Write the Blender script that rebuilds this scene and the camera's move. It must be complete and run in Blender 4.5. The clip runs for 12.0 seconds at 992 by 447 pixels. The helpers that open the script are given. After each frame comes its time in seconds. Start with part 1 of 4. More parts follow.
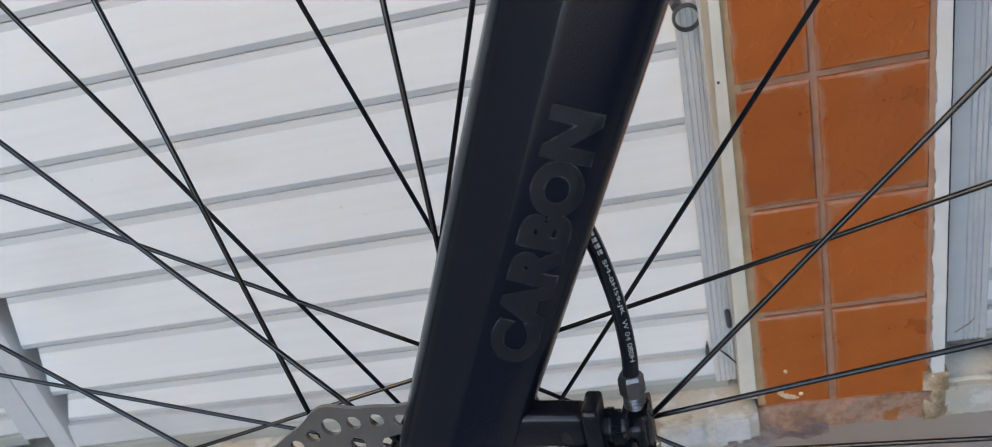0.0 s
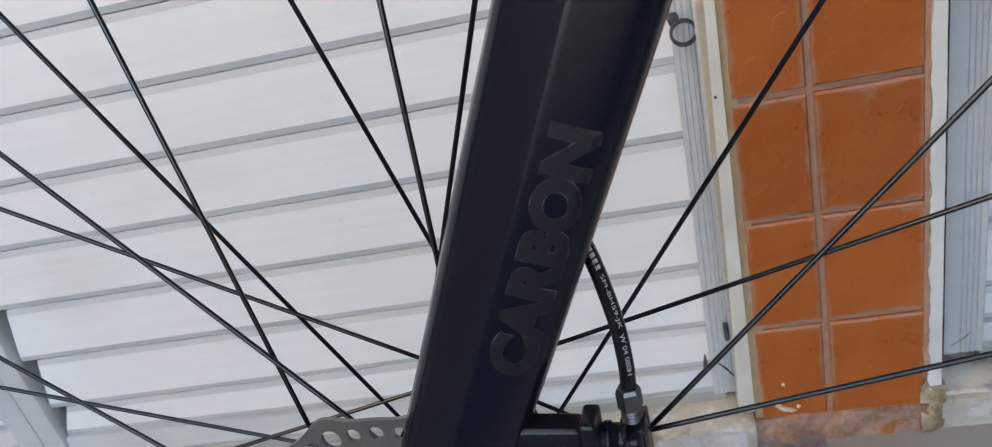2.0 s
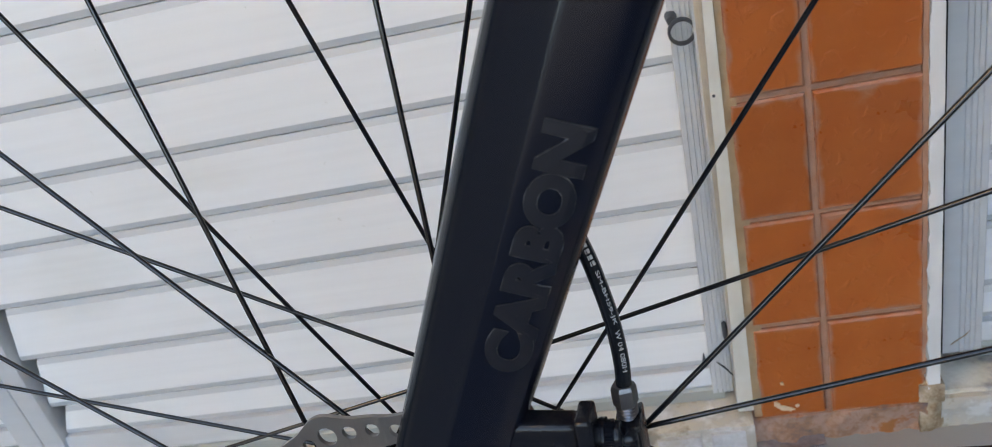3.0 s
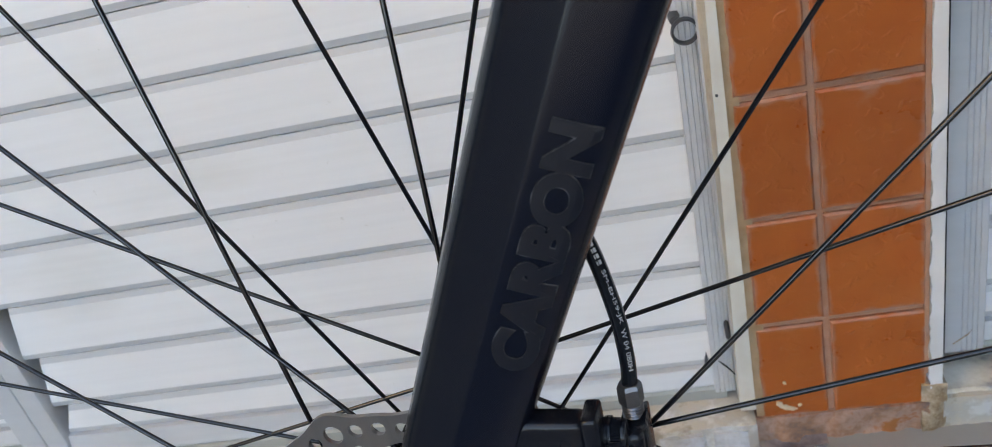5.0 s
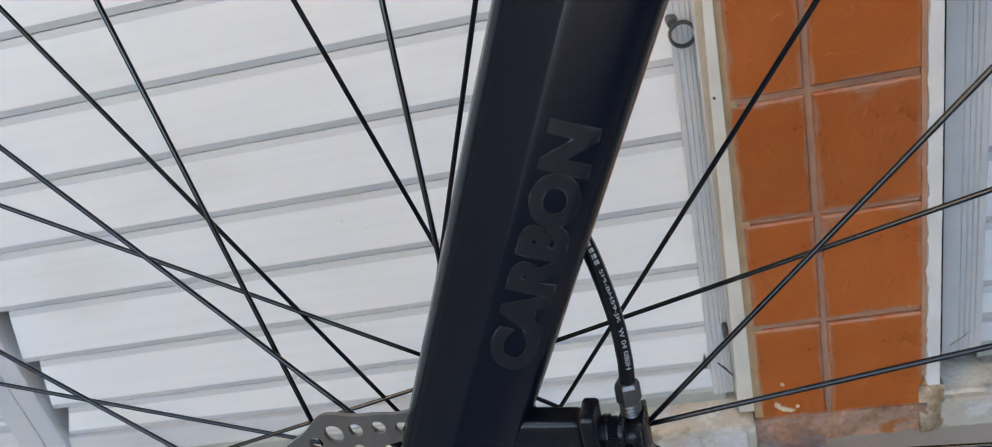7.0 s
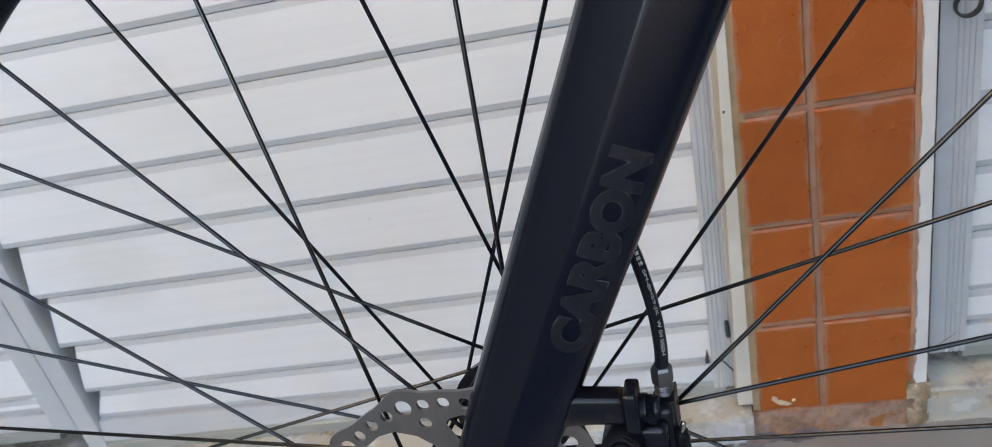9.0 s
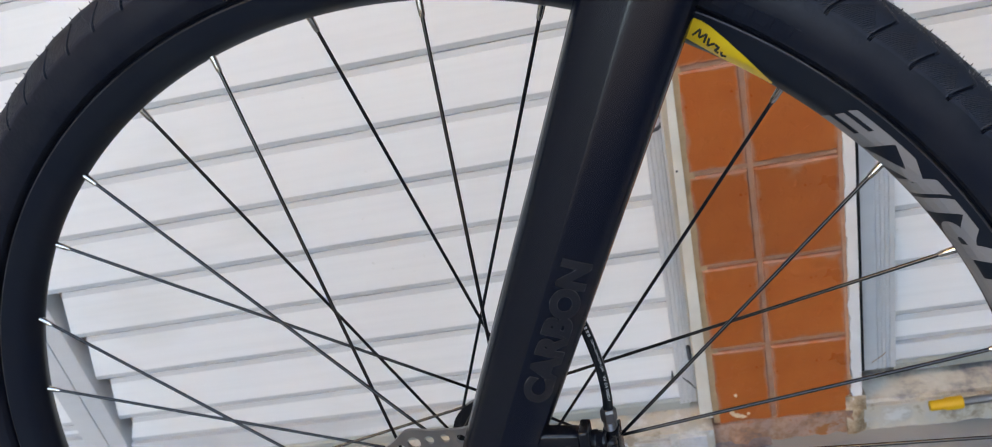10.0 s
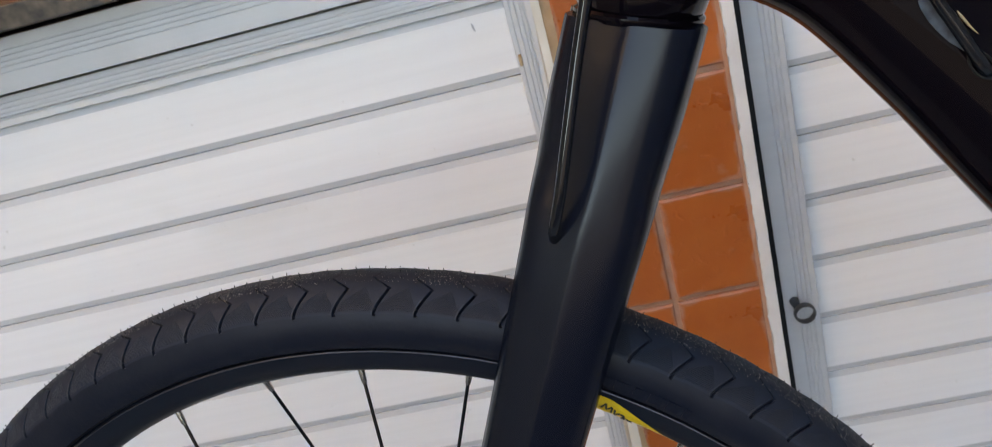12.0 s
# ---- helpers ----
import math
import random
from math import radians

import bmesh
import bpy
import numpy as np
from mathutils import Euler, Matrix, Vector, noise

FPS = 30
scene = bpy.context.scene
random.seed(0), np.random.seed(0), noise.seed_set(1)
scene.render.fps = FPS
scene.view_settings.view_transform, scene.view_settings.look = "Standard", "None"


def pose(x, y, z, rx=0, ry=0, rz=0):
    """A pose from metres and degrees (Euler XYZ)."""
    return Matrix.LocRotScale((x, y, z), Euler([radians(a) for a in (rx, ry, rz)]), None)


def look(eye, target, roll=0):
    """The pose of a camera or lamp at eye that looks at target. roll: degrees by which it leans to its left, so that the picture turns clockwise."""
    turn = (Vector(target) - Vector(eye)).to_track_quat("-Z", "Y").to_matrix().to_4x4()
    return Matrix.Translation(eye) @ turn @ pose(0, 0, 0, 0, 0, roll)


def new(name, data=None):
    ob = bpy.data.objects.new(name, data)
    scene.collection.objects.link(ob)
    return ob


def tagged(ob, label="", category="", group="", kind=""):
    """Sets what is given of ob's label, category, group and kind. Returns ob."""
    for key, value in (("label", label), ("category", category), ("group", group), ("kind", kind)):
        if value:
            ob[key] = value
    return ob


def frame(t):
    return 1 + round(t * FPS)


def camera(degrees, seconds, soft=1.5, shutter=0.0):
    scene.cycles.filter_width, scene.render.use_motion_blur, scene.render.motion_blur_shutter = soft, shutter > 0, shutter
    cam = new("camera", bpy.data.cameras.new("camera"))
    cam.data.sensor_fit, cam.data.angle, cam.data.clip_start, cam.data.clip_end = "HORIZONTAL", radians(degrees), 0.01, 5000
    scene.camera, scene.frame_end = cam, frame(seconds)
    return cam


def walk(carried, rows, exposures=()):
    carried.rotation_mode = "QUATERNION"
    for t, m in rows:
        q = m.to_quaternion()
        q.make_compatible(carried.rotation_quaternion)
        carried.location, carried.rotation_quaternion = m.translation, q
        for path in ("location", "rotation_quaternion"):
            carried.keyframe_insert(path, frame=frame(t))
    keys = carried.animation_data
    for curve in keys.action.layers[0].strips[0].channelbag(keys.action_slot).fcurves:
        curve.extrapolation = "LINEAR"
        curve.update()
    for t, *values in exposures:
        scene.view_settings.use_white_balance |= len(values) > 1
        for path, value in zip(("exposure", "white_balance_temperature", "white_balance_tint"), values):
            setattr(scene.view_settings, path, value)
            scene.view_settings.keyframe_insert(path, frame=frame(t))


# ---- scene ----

# camera and its walk: a phone moved by hand past a bicycle's front wheel
cam = camera(57.97, 12.0, soft=0.65, shutter=0.25)
cam.data.dof.use_dof, cam.data.dof.focus_distance, cam.data.dof.aperture_fstop = True, 0.38, 24.0
ROWS = [
    (0.0, -0.1076, -0.6088, 0.6228, 59.15, 13.36, 5.41),
    (0.5, -0.1071, -0.6088, 0.6229, 59.24, 13.31, 5.32),
    (1.0, -0.1051, -0.6097, 0.6235, 59.49, 13.17, 5.36),
    (1.5, -0.1070, -0.6100, 0.6254, 59.76, 13.15, 5.35),
    (2.0, -0.1069, -0.6113, 0.6255, 59.89, 13.26, 5.36),
    (2.5, -0.1067, -0.6115, 0.6249, 59.92, 13.28, 5.34),
    (3.0, -0.1054, -0.6119, 0.6241, 59.93, 13.29, 5.39),
    (5.0, -0.1071, -0.6128, 0.6247, 59.92, 13.30, 5.42),
    (5.5, -0.1062, -0.6137, 0.6248, 60.03, 13.35, 5.39),
    (6.0, -0.1067, -0.6137, 0.6250, 60.02, 13.29, 5.35),
    (6.5, -0.1062, -0.6147, 0.6253, 60.14, 13.30, 5.38),
    (8.3, -0.1078, -0.6186, 0.6349, 59.85, 13.19, 5.04),
    (8.5, -0.1090, -0.6203, 0.6434, 59.77, 12.91, 4.94),
    (8.8, -0.1192, -0.6423, 0.6494, 59.71, 12.72, 5.05),
    (9.0, -0.1207, -0.6594, 0.6577, 59.94, 12.14, 5.38),
    (9.2, -0.1146, -0.6721, 0.6741, 59.73, 11.92, 5.14),
    (9.5, -0.1029, -0.6982, 0.7041, 59.72, 12.35, 4.74),
    (10.0, -0.0905, -0.7379, 0.7486, 59.87, 12.87, 4.23),
    (10.5, -0.0789, -0.7634, 0.7823, 61.98, 13.11, 3.67),
    (11.0, -0.0540, -0.7684, 0.8183, 64.01, 13.76, 3.09),
    (11.5, -0.0358, -0.7521, 0.8517, 65.46, 14.31, 2.42),
    (12.0, -0.0341, -0.7250, 0.8748, 66.14, 14.59, 2.01),
]
walk(cam, [(t, pose(*r)) for t, *r in ROWS], exposures=[(0.0, 3.82, 11400, 10), (8.5, 3.82, 11400, 10), (10.5, 3.95, 11800, 13), (11.0, 3.80, 11900, 13), (12.0, 3.66, 12400, 14)])

# ---------------------------------------------------------------- light
world = bpy.data.worlds.new("sky")
scene.world = world
world.use_nodes = True
wn, wl = world.node_tree.nodes, world.node_tree.links
sky = wn.new("ShaderNodeTexSky")
sky.sky_type, sky.sun_disc = "NISHITA", False
sky.sun_elevation, sky.sun_rotation = radians(40), radians(76)
sky.altitude, sky.air_density, sky.dust_density, sky.ozone_density = 500, 0.8, 0.2, 4.0
wl.new(sky.outputs[0], wn["Background"].inputs["Color"])
wn["Background"].inputs["Strength"].default_value = 0.13
sun = new("sun", bpy.data.lights.new("sun", "SUN"))
sun.data.energy, sun.data.angle, sun.data.color = 4.2, radians(1.5), (1.0, 0.94, 0.87)
sun.matrix_world = look((1.94, 0.485, 1.678), (0, 0, 0))


# ---------------------------------------------------------------- materials
def mat(name, base, rough=0.5, metal=0.0, second=None, scale=8.0, amount=0.5, bump=0.0, bscale=200.0, coat=0.0, spec=0.5, rvar=0.0, stretch=(1, 1, 1)):
    """A principled material: two colours mixed by noise, roughness that varies, fine relief."""
    m = bpy.data.materials.new(name)
    m.use_nodes = True
    n, l = m.node_tree.nodes, m.node_tree.links
    b = n["Principled BSDF"]
    b.inputs["Base Color"].default_value = (*base, 1)
    b.inputs["Roughness"].default_value = rough
    b.inputs["Metallic"].default_value = metal
    b.inputs["Coat Weight"].default_value = coat
    b.inputs["Coat Roughness"].default_value = 0.04
    b.inputs["Specular IOR Level"].default_value = spec
    co = n.new("ShaderNodeTexCoord")
    mp = n.new("ShaderNodeMapping")
    mp.inputs["Scale"].default_value = stretch
    l.new(co.outputs["Object"], mp.inputs["Vector"])
    big = n.new("ShaderNodeTexNoise")
    big.inputs["Scale"].default_value, big.inputs["Detail"].default_value = scale, 6
    l.new(mp.outputs[0], big.inputs["Vector"])
    if second:
        ramp = n.new("ShaderNodeValToRGB")
        ramp.color_ramp.elements[0].position, ramp.color_ramp.elements[1].position = 0.5 - amount / 2, 0.5 + amount / 2
        ramp.color_ramp.elements[0].color, ramp.color_ramp.elements[1].color = (*base, 1), (*second, 1)
        l.new(big.outputs["Fac"], ramp.inputs["Fac"])
        l.new(ramp.outputs[0], b.inputs["Base Color"])
    if rvar:
        r = n.new("ShaderNodeMapRange")
        r.inputs["To Min"].default_value, r.inputs["To Max"].default_value = rough - rvar, rough + rvar
        l.new(big.outputs["Fac"], r.inputs["Value"])
        l.new(r.outputs[0], b.inputs["Roughness"])
    if bump:
        fine = n.new("ShaderNodeTexNoise")
        fine.inputs["Scale"].default_value, fine.inputs["Detail"].default_value = bscale, 4
        l.new(mp.outputs[0], fine.inputs["Vector"])
        bp = n.new("ShaderNodeBump")
        bp.inputs["Strength"].default_value, bp.inputs["Distance"].default_value = bump, 0.001
        l.new(fine.outputs["Fac"], bp.inputs["Height"])
        l.new(bp.outputs[0], b.inputs["Normal"])
    return m


M_BOARD = mat("white_lacquered_aluminium", (0.80, 0.79, 0.775), 0.34, second=(0.76, 0.755, 0.745), scale=3, amount=0.6, bump=0.05, bscale=60, rvar=0.06, stretch=(0.3, 1, 1))
M_ALU = mat("satin_aluminium", (0.60, 0.605, 0.61), 0.42, 0.2, second=(0.52, 0.525, 0.53), scale=14, amount=0.7, bump=0.04, bscale=300, rvar=0.08)
M_CHAMFER = mat("grey_chamfer", (0.54, 0.54, 0.535), 0.5, 0.0, second=(0.49, 0.49, 0.49), scale=10, bump=0.05, bscale=300)
# lighter than the rails: the bead's highlight line is in this colour
M_BEAD = mat("highlit_aluminium", (0.78, 0.78, 0.77), 0.25, 0.3, second=(0.70, 0.70, 0.69), scale=12, amount=0.6, bump=0.05, bscale=200)
M_RAIL = mat("dull_aluminium", (0.40, 0.41, 0.38), 0.45, 0.2, second=(0.30, 0.31, 0.28), scale=12, amount=0.6, bump=0.1, bscale=200)
M_STRIP = mat("aged_white_paint", (0.70, 0.68, 0.62), 0.55, second=(0.55, 0.50, 0.42), scale=25, amount=0.5, bump=0.25, bscale=150)
# lit copy of M_STRIP: the right side's cooler light is in the colour
M_STRIP_LIT = mat("strip_paint_lit", (0.74, 0.74, 0.73), 0.5, second=(0.62, 0.61, 0.59), scale=25, amount=0.5, bump=0.25, bscale=150)
M_TILE = mat("terracotta_glaze", (0.40, 0.086, 0.016), 0.30, second=(0.47, 0.120, 0.026), scale=22, amount=0.5, bump=0.3, bscale=55, rvar=0.1)
M_GROUT = mat("pinkish_grout", (0.42, 0.195, 0.115), 0.85, second=(0.50, 0.29, 0.205), scale=60, amount=0.5, bump=0.6, bscale=500)
M_JOINT = mat("brown_mortar_joint", (0.33, 0.19, 0.10), 0.9, second=(0.47, 0.32, 0.20), scale=50, amount=0.5, bump=0.5, bscale=400)
M_FLOOR = mat("grey_concrete", (0.33, 0.325, 0.318), 0.7, second=(0.27, 0.266, 0.26), scale=7, amount=0.6, bump=0.4, bscale=120)
M_ASPHALT = mat("dark_asphalt", (0.050, 0.050, 0.052), 0.9, second=(0.035, 0.035, 0.036), scale=3, amount=0.6, bump=0.6, bscale=150, spec=0.2)
M_GRANITE = mat("dark_granite", (0.016, 0.018, 0.022), 0.35, second=(0.13, 0.11, 0.085), scale=60, amount=0.4, bump=0.2, bscale=300, spec=0.25)
M_MASONRY = mat("rough_render", (0.30, 0.28, 0.26), 0.9, second=(0.22, 0.20, 0.19), scale=9, bump=0.5, bscale=80)
M_DARKWALL = mat("blue_grey_render", (0.15, 0.172, 0.205), 0.9, second=(0.11, 0.127, 0.15), scale=3, bump=0.5, bscale=80)
M_WARM = mat("ochre_wall_paint", (0.57, 0.46, 0.34), 0.8, second=(0.50, 0.40, 0.29), scale=4, bump=0.2, bscale=90)
M_RUST = mat("rust", (0.34, 0.20, 0.10), 0.9, second=(0.46, 0.34, 0.22), scale=200, bump=0.5, bscale=500)
M_CHIP = mat("bare_cream_clay", (0.74, 0.60, 0.45), 0.8, second=(0.62, 0.46, 0.32), scale=150, bump=0.5, bscale=500)
M_CEIL = mat("ceiling_paint", (0.55, 0.53, 0.50), 0.8, second=(0.48, 0.46, 0.43), scale=4, bump=0.2, bscale=90)
M_FORK = mat("matte_black_carbon", (0.0025, 0.004, 0.009), 0.22, second=(0.003, 0.005, 0.0105), scale=6, bump=0.03, bscale=900, rvar=0.03, spec=0.27)
M_LETTER = mat("satin_black_film", (0.004, 0.005, 0.009), 0.33, spec=0.34, second=(0.008, 0.009, 0.014), scale=60, bump=0.15, bscale=500)
M_FRAME = mat("gloss_black_paint", (0.0020, 0.0021, 0.0042), 0.06, second=(0.004, 0.002, 0.0028), scale=9, spec=0.13)
# broken edge highlights of the raised letters, put into the colour
M_LETTER_GLINT = mat("letter_edge_highlight", (0.006, 0.007, 0.010), 0.4, second=(0.10, 0.102, 0.11), scale=190, amount=0.16, spec=0.4)
for stop, place in zip(next(q for q in M_LETTER_GLINT.node_tree.nodes if q.type == "VALTORGB").color_ramp.elements, (0.54, 0.68)):
    stop.position = place
M_RIM = mat("black_anodised_rim", (0.004, 0.0065, 0.014), 0.40, spec=0.15, second=(0.007, 0.010, 0.015), scale=12, bump=0.05, bscale=600, rvar=0.05)
# pale tone that carries the highlight along the rim's lip
M_EDGE = mat("rim_lip_highlight", (0.10, 0.10, 0.11), 0.4, 0.5, second=(0.02, 0.02, 0.022), scale=18, amount=0.5)
M_SPOKE = mat("black_spoke", (0.003, 0.003, 0.005), 0.16, second=(0.005, 0.005, 0.007), scale=40, spec=0.5)
M_NIPPLE = mat("nickel_nipple", (0.56, 0.54, 0.51), 0.25, 1.0, second=(0.40, 0.38, 0.36), scale=80)
M_STEEL = mat("brushed_steel", (0.27, 0.255, 0.25), 0.34, 0.9, second=(0.19, 0.18, 0.175), scale=90, amount=0.8, bump=0.35, bscale=420, rvar=0.10, stretch=(1, 1, 0.06))
M_HARD = mat("black_caliper_paint", (0.003, 0.004, 0.007), 0.26, spec=0.32, second=(0.007, 0.008, 0.011), scale=70, bump=0.15, bscale=500, rvar=0.07)
M_HOSE = mat("black_hose", (0.005, 0.006, 0.008), 0.16, second=(0.008, 0.009, 0.011), scale=50, spec=0.45)
M_HOSE_GLOSS = mat("gloss_black_hose", (0.003, 0.004, 0.006), 0.07, second=(0.005, 0.006, 0.008), scale=50, spec=0.45)
M_PRINT = mat("white_print", (0.40, 0.40, 0.40), 0.6, second=(0.28, 0.28, 0.28), scale=300)
M_GREY = mat("silver_grey_decal", (0.155, 0.158, 0.166), 0.40, second=(0.125, 0.128, 0.136), scale=40)
M_PALE = mat("pale_blue_decal", (0.060, 0.082, 0.105), 0.5, second=(0.016, 0.021, 0.030), scale=190, amount=0.35, spec=0.2)
M_YELLOW = mat("yellow_decal", (0.75, 0.46, 0.02), 0.35, second=(0.68, 0.40, 0.02), scale=40)
M_INK = mat("black_ink", (0.012, 0.012, 0.012), 0.4, second=(0.02, 0.02, 0.02), scale=50)
M_YCAP = mat("yellow_rubber", (0.80, 0.42, 0.01), 0.5, second=(0.70, 0.36, 0.01), scale=60, bump=0.2, bscale=300)
M_NUT = mat("dull_zinc", (0.16, 0.16, 0.165), 0.36, 0.9, second=(0.14, 0.14, 0.15), scale=120, bump=0.2, bscale=500)
M_KNOB = mat("dark_plastic", (0.03, 0.032, 0.035), 0.45, second=(0.05, 0.05, 0.055), scale=60)
M_DARK = mat("black_rubber_seal", (0.006, 0.007, 0.009), 0.7, spec=0.2, second=(0.02, 0.02, 0.02), scale=30)


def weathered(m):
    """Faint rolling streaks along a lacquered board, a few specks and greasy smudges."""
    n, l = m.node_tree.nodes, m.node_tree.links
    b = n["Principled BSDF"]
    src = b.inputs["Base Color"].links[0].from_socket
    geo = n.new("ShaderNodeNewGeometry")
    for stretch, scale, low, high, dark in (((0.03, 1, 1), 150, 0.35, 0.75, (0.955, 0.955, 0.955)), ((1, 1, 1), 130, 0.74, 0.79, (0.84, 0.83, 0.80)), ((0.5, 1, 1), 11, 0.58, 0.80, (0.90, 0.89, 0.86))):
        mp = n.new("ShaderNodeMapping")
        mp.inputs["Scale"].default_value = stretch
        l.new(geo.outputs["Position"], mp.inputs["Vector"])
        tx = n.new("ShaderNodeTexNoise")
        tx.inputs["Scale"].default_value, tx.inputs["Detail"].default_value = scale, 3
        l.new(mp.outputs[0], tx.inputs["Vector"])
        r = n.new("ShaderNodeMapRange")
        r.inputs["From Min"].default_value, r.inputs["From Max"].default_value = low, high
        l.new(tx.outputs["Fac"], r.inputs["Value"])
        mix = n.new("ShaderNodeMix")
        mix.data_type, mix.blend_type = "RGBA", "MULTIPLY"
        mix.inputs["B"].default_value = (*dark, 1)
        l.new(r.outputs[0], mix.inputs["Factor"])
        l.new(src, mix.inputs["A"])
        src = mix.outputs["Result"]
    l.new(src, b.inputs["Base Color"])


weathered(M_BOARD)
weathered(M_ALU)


def patchy(name, colours, scale=26.0, rough=0.85):
    """Broken masonry: several tones in patches, speckled by a finer noise, with strong relief."""
    m = mat(name, colours[0], rough, bump=0.9, bscale=190)
    n, l = m.node_tree.nodes, m.node_tree.links
    b = n["Principled BSDF"]
    geo = n.new("ShaderNodeNewGeometry")
    coarse, fine = n.new("ShaderNodeTexNoise"), n.new("ShaderNodeTexNoise")
    for q, k, d in ((coarse, scale, 5), (fine, scale * 7, 3)):
        q.inputs["Scale"].default_value, q.inputs["Detail"].default_value = k, d
        l.new(geo.outputs["Position"], q.inputs["Vector"])
    add = n.new("ShaderNodeMath")
    add.operation = "MULTIPLY_ADD"
    add.inputs[1].default_value = 0.28
    l.new(fine.outputs["Fac"], add.inputs[0])
    l.new(coarse.outputs["Fac"], add.inputs[2])
    ramp = n.new("ShaderNodeValToRGB")
    el = ramp.color_ramp.elements
    while len(el) < len(colours):
        el.new(0.5)
    for i, c in enumerate(colours):
        el[i].position = 0.47 + 0.34 * i / (len(colours) - 1)
        el[i].color = (*c, 1)
    l.new(add.outputs[0], ramp.inputs["Fac"])
    l.new(ramp.outputs[0], b.inputs["Base Color"])
    return m


M_MORTAR = patchy("cream_mortar", [(0.30, 0.24, 0.18), (0.52, 0.465, 0.38), (0.48, 0.45, 0.40), (0.62, 0.61, 0.58)])
M_STONE = patchy("patched_stone", [(0.24, 0.215, 0.23), (0.34, 0.32, 0.31), (0.62, 0.57, 0.48), (0.70, 0.66, 0.58)], 20)
M_BROWN = patchy("crumbling_brown_mortar", [(0.26, 0.17, 0.10), (0.42, 0.32, 0.22), (0.60, 0.48, 0.38)], 60)
M_LIME = patchy("whitewashed_stone", [(0.40, 0.375, 0.34), (0.52, 0.515, 0.51), (0.60, 0.60, 0.61)], 30)
M_PURPLE = patchy("purplish_grey_mortar", [(0.16, 0.13, 0.135), (0.24, 0.20, 0.205), (0.34, 0.29, 0.27)], 40)
M_FOOT = patchy("terracotta_stained_mortar", [(0.20, 0.13, 0.115), (0.36, 0.19, 0.12), (0.44, 0.27, 0.21), (0.40, 0.14, 0.045)], 34)


def tile_material():
    """Orange glaze whose tone differs from tile to tile, with a hammered relief."""
    m = M_TILE
    n, l = m.node_tree.nodes, m.node_tree.links
    b = n["Principled BSDF"]
    info = n.new("ShaderNodeObjectInfo")
    hs = n.new("ShaderNodeHueSaturation")
    src = b.inputs["Base Color"].links[0].from_socket
    r = n.new("ShaderNodeMapRange")
    r.inputs["To Min"].default_value, r.inputs["To Max"].default_value = 0.88, 1.10
    l.new(info.outputs["Random"], r.inputs["Value"])
    l.new(r.outputs[0], hs.inputs["Value"])
    l.new(src, hs.inputs["Color"])
    geo = n.new("ShaderNodeNewGeometry")
    # grout smeared over the edges
    rim_of_tile = n.new("ShaderNodeAttribute")
    rim_of_tile.attribute_name = "edge"
    blot = n.new("ShaderNodeTexNoise")
    blot.inputs["Scale"].default_value, blot.inputs["Detail"].default_value = 38, 5
    l.new(geo.outputs["Position"], blot.inputs["Vector"])
    both = n.new("ShaderNodeMath")
    both.operation = "MULTIPLY_ADD"
    both.inputs[1].default_value = 0.30
    l.new(rim_of_tile.outputs["Fac"], both.inputs[0])
    l.new(blot.outputs["Fac"], both.inputs[2])
    soft_edge = n.new("ShaderNodeMapRange")
    soft_edge.inputs["From Min"].default_value, soft_edge.inputs["From Max"].default_value, soft_edge.inputs["To Max"].default_value = 0.66, 0.86, 0.65
    l.new(both.outputs[0], soft_edge.inputs["Value"])
    smear = n.new("ShaderNodeMix")
    smear.data_type = "RGBA"
    smear.inputs["B"].default_value = (0.40, 0.22, 0.16, 1)
    l.new(soft_edge.outputs[0], smear.inputs["Factor"])
    l.new(hs.outputs[0], smear.inputs["A"])
    l.new(smear.outputs["Result"], b.inputs["Base Color"])
    swirl = n.new("ShaderNodeTexNoise")
    swirl.inputs["Scale"].default_value, swirl.inputs["Detail"].default_value, swirl.inputs["Distortion"].default_value = 85, 5, 0.5
    l.new(geo.outputs["Position"], swirl.inputs["Vector"])
    ridge = n.new("ShaderNodeValToRGB")
    ridge.color_ramp.elements[0].position, ridge.color_ramp.elements[1].position = 0.54, 0.66
    l.new(swirl.outputs["Fac"], ridge.inputs["Fac"])
    bp = n.new("ShaderNodeBump")
    bp.inputs["Strength"].default_value, bp.inputs["Distance"].default_value = 0.36, 0.0010
    l.new(ridge.outputs[0], bp.inputs["Height"])
    l.new(b.inputs["Normal"].links[0].from_socket, bp.inputs["Normal"])
    l.new(bp.outputs[0], b.inputs["Normal"])


tile_material()


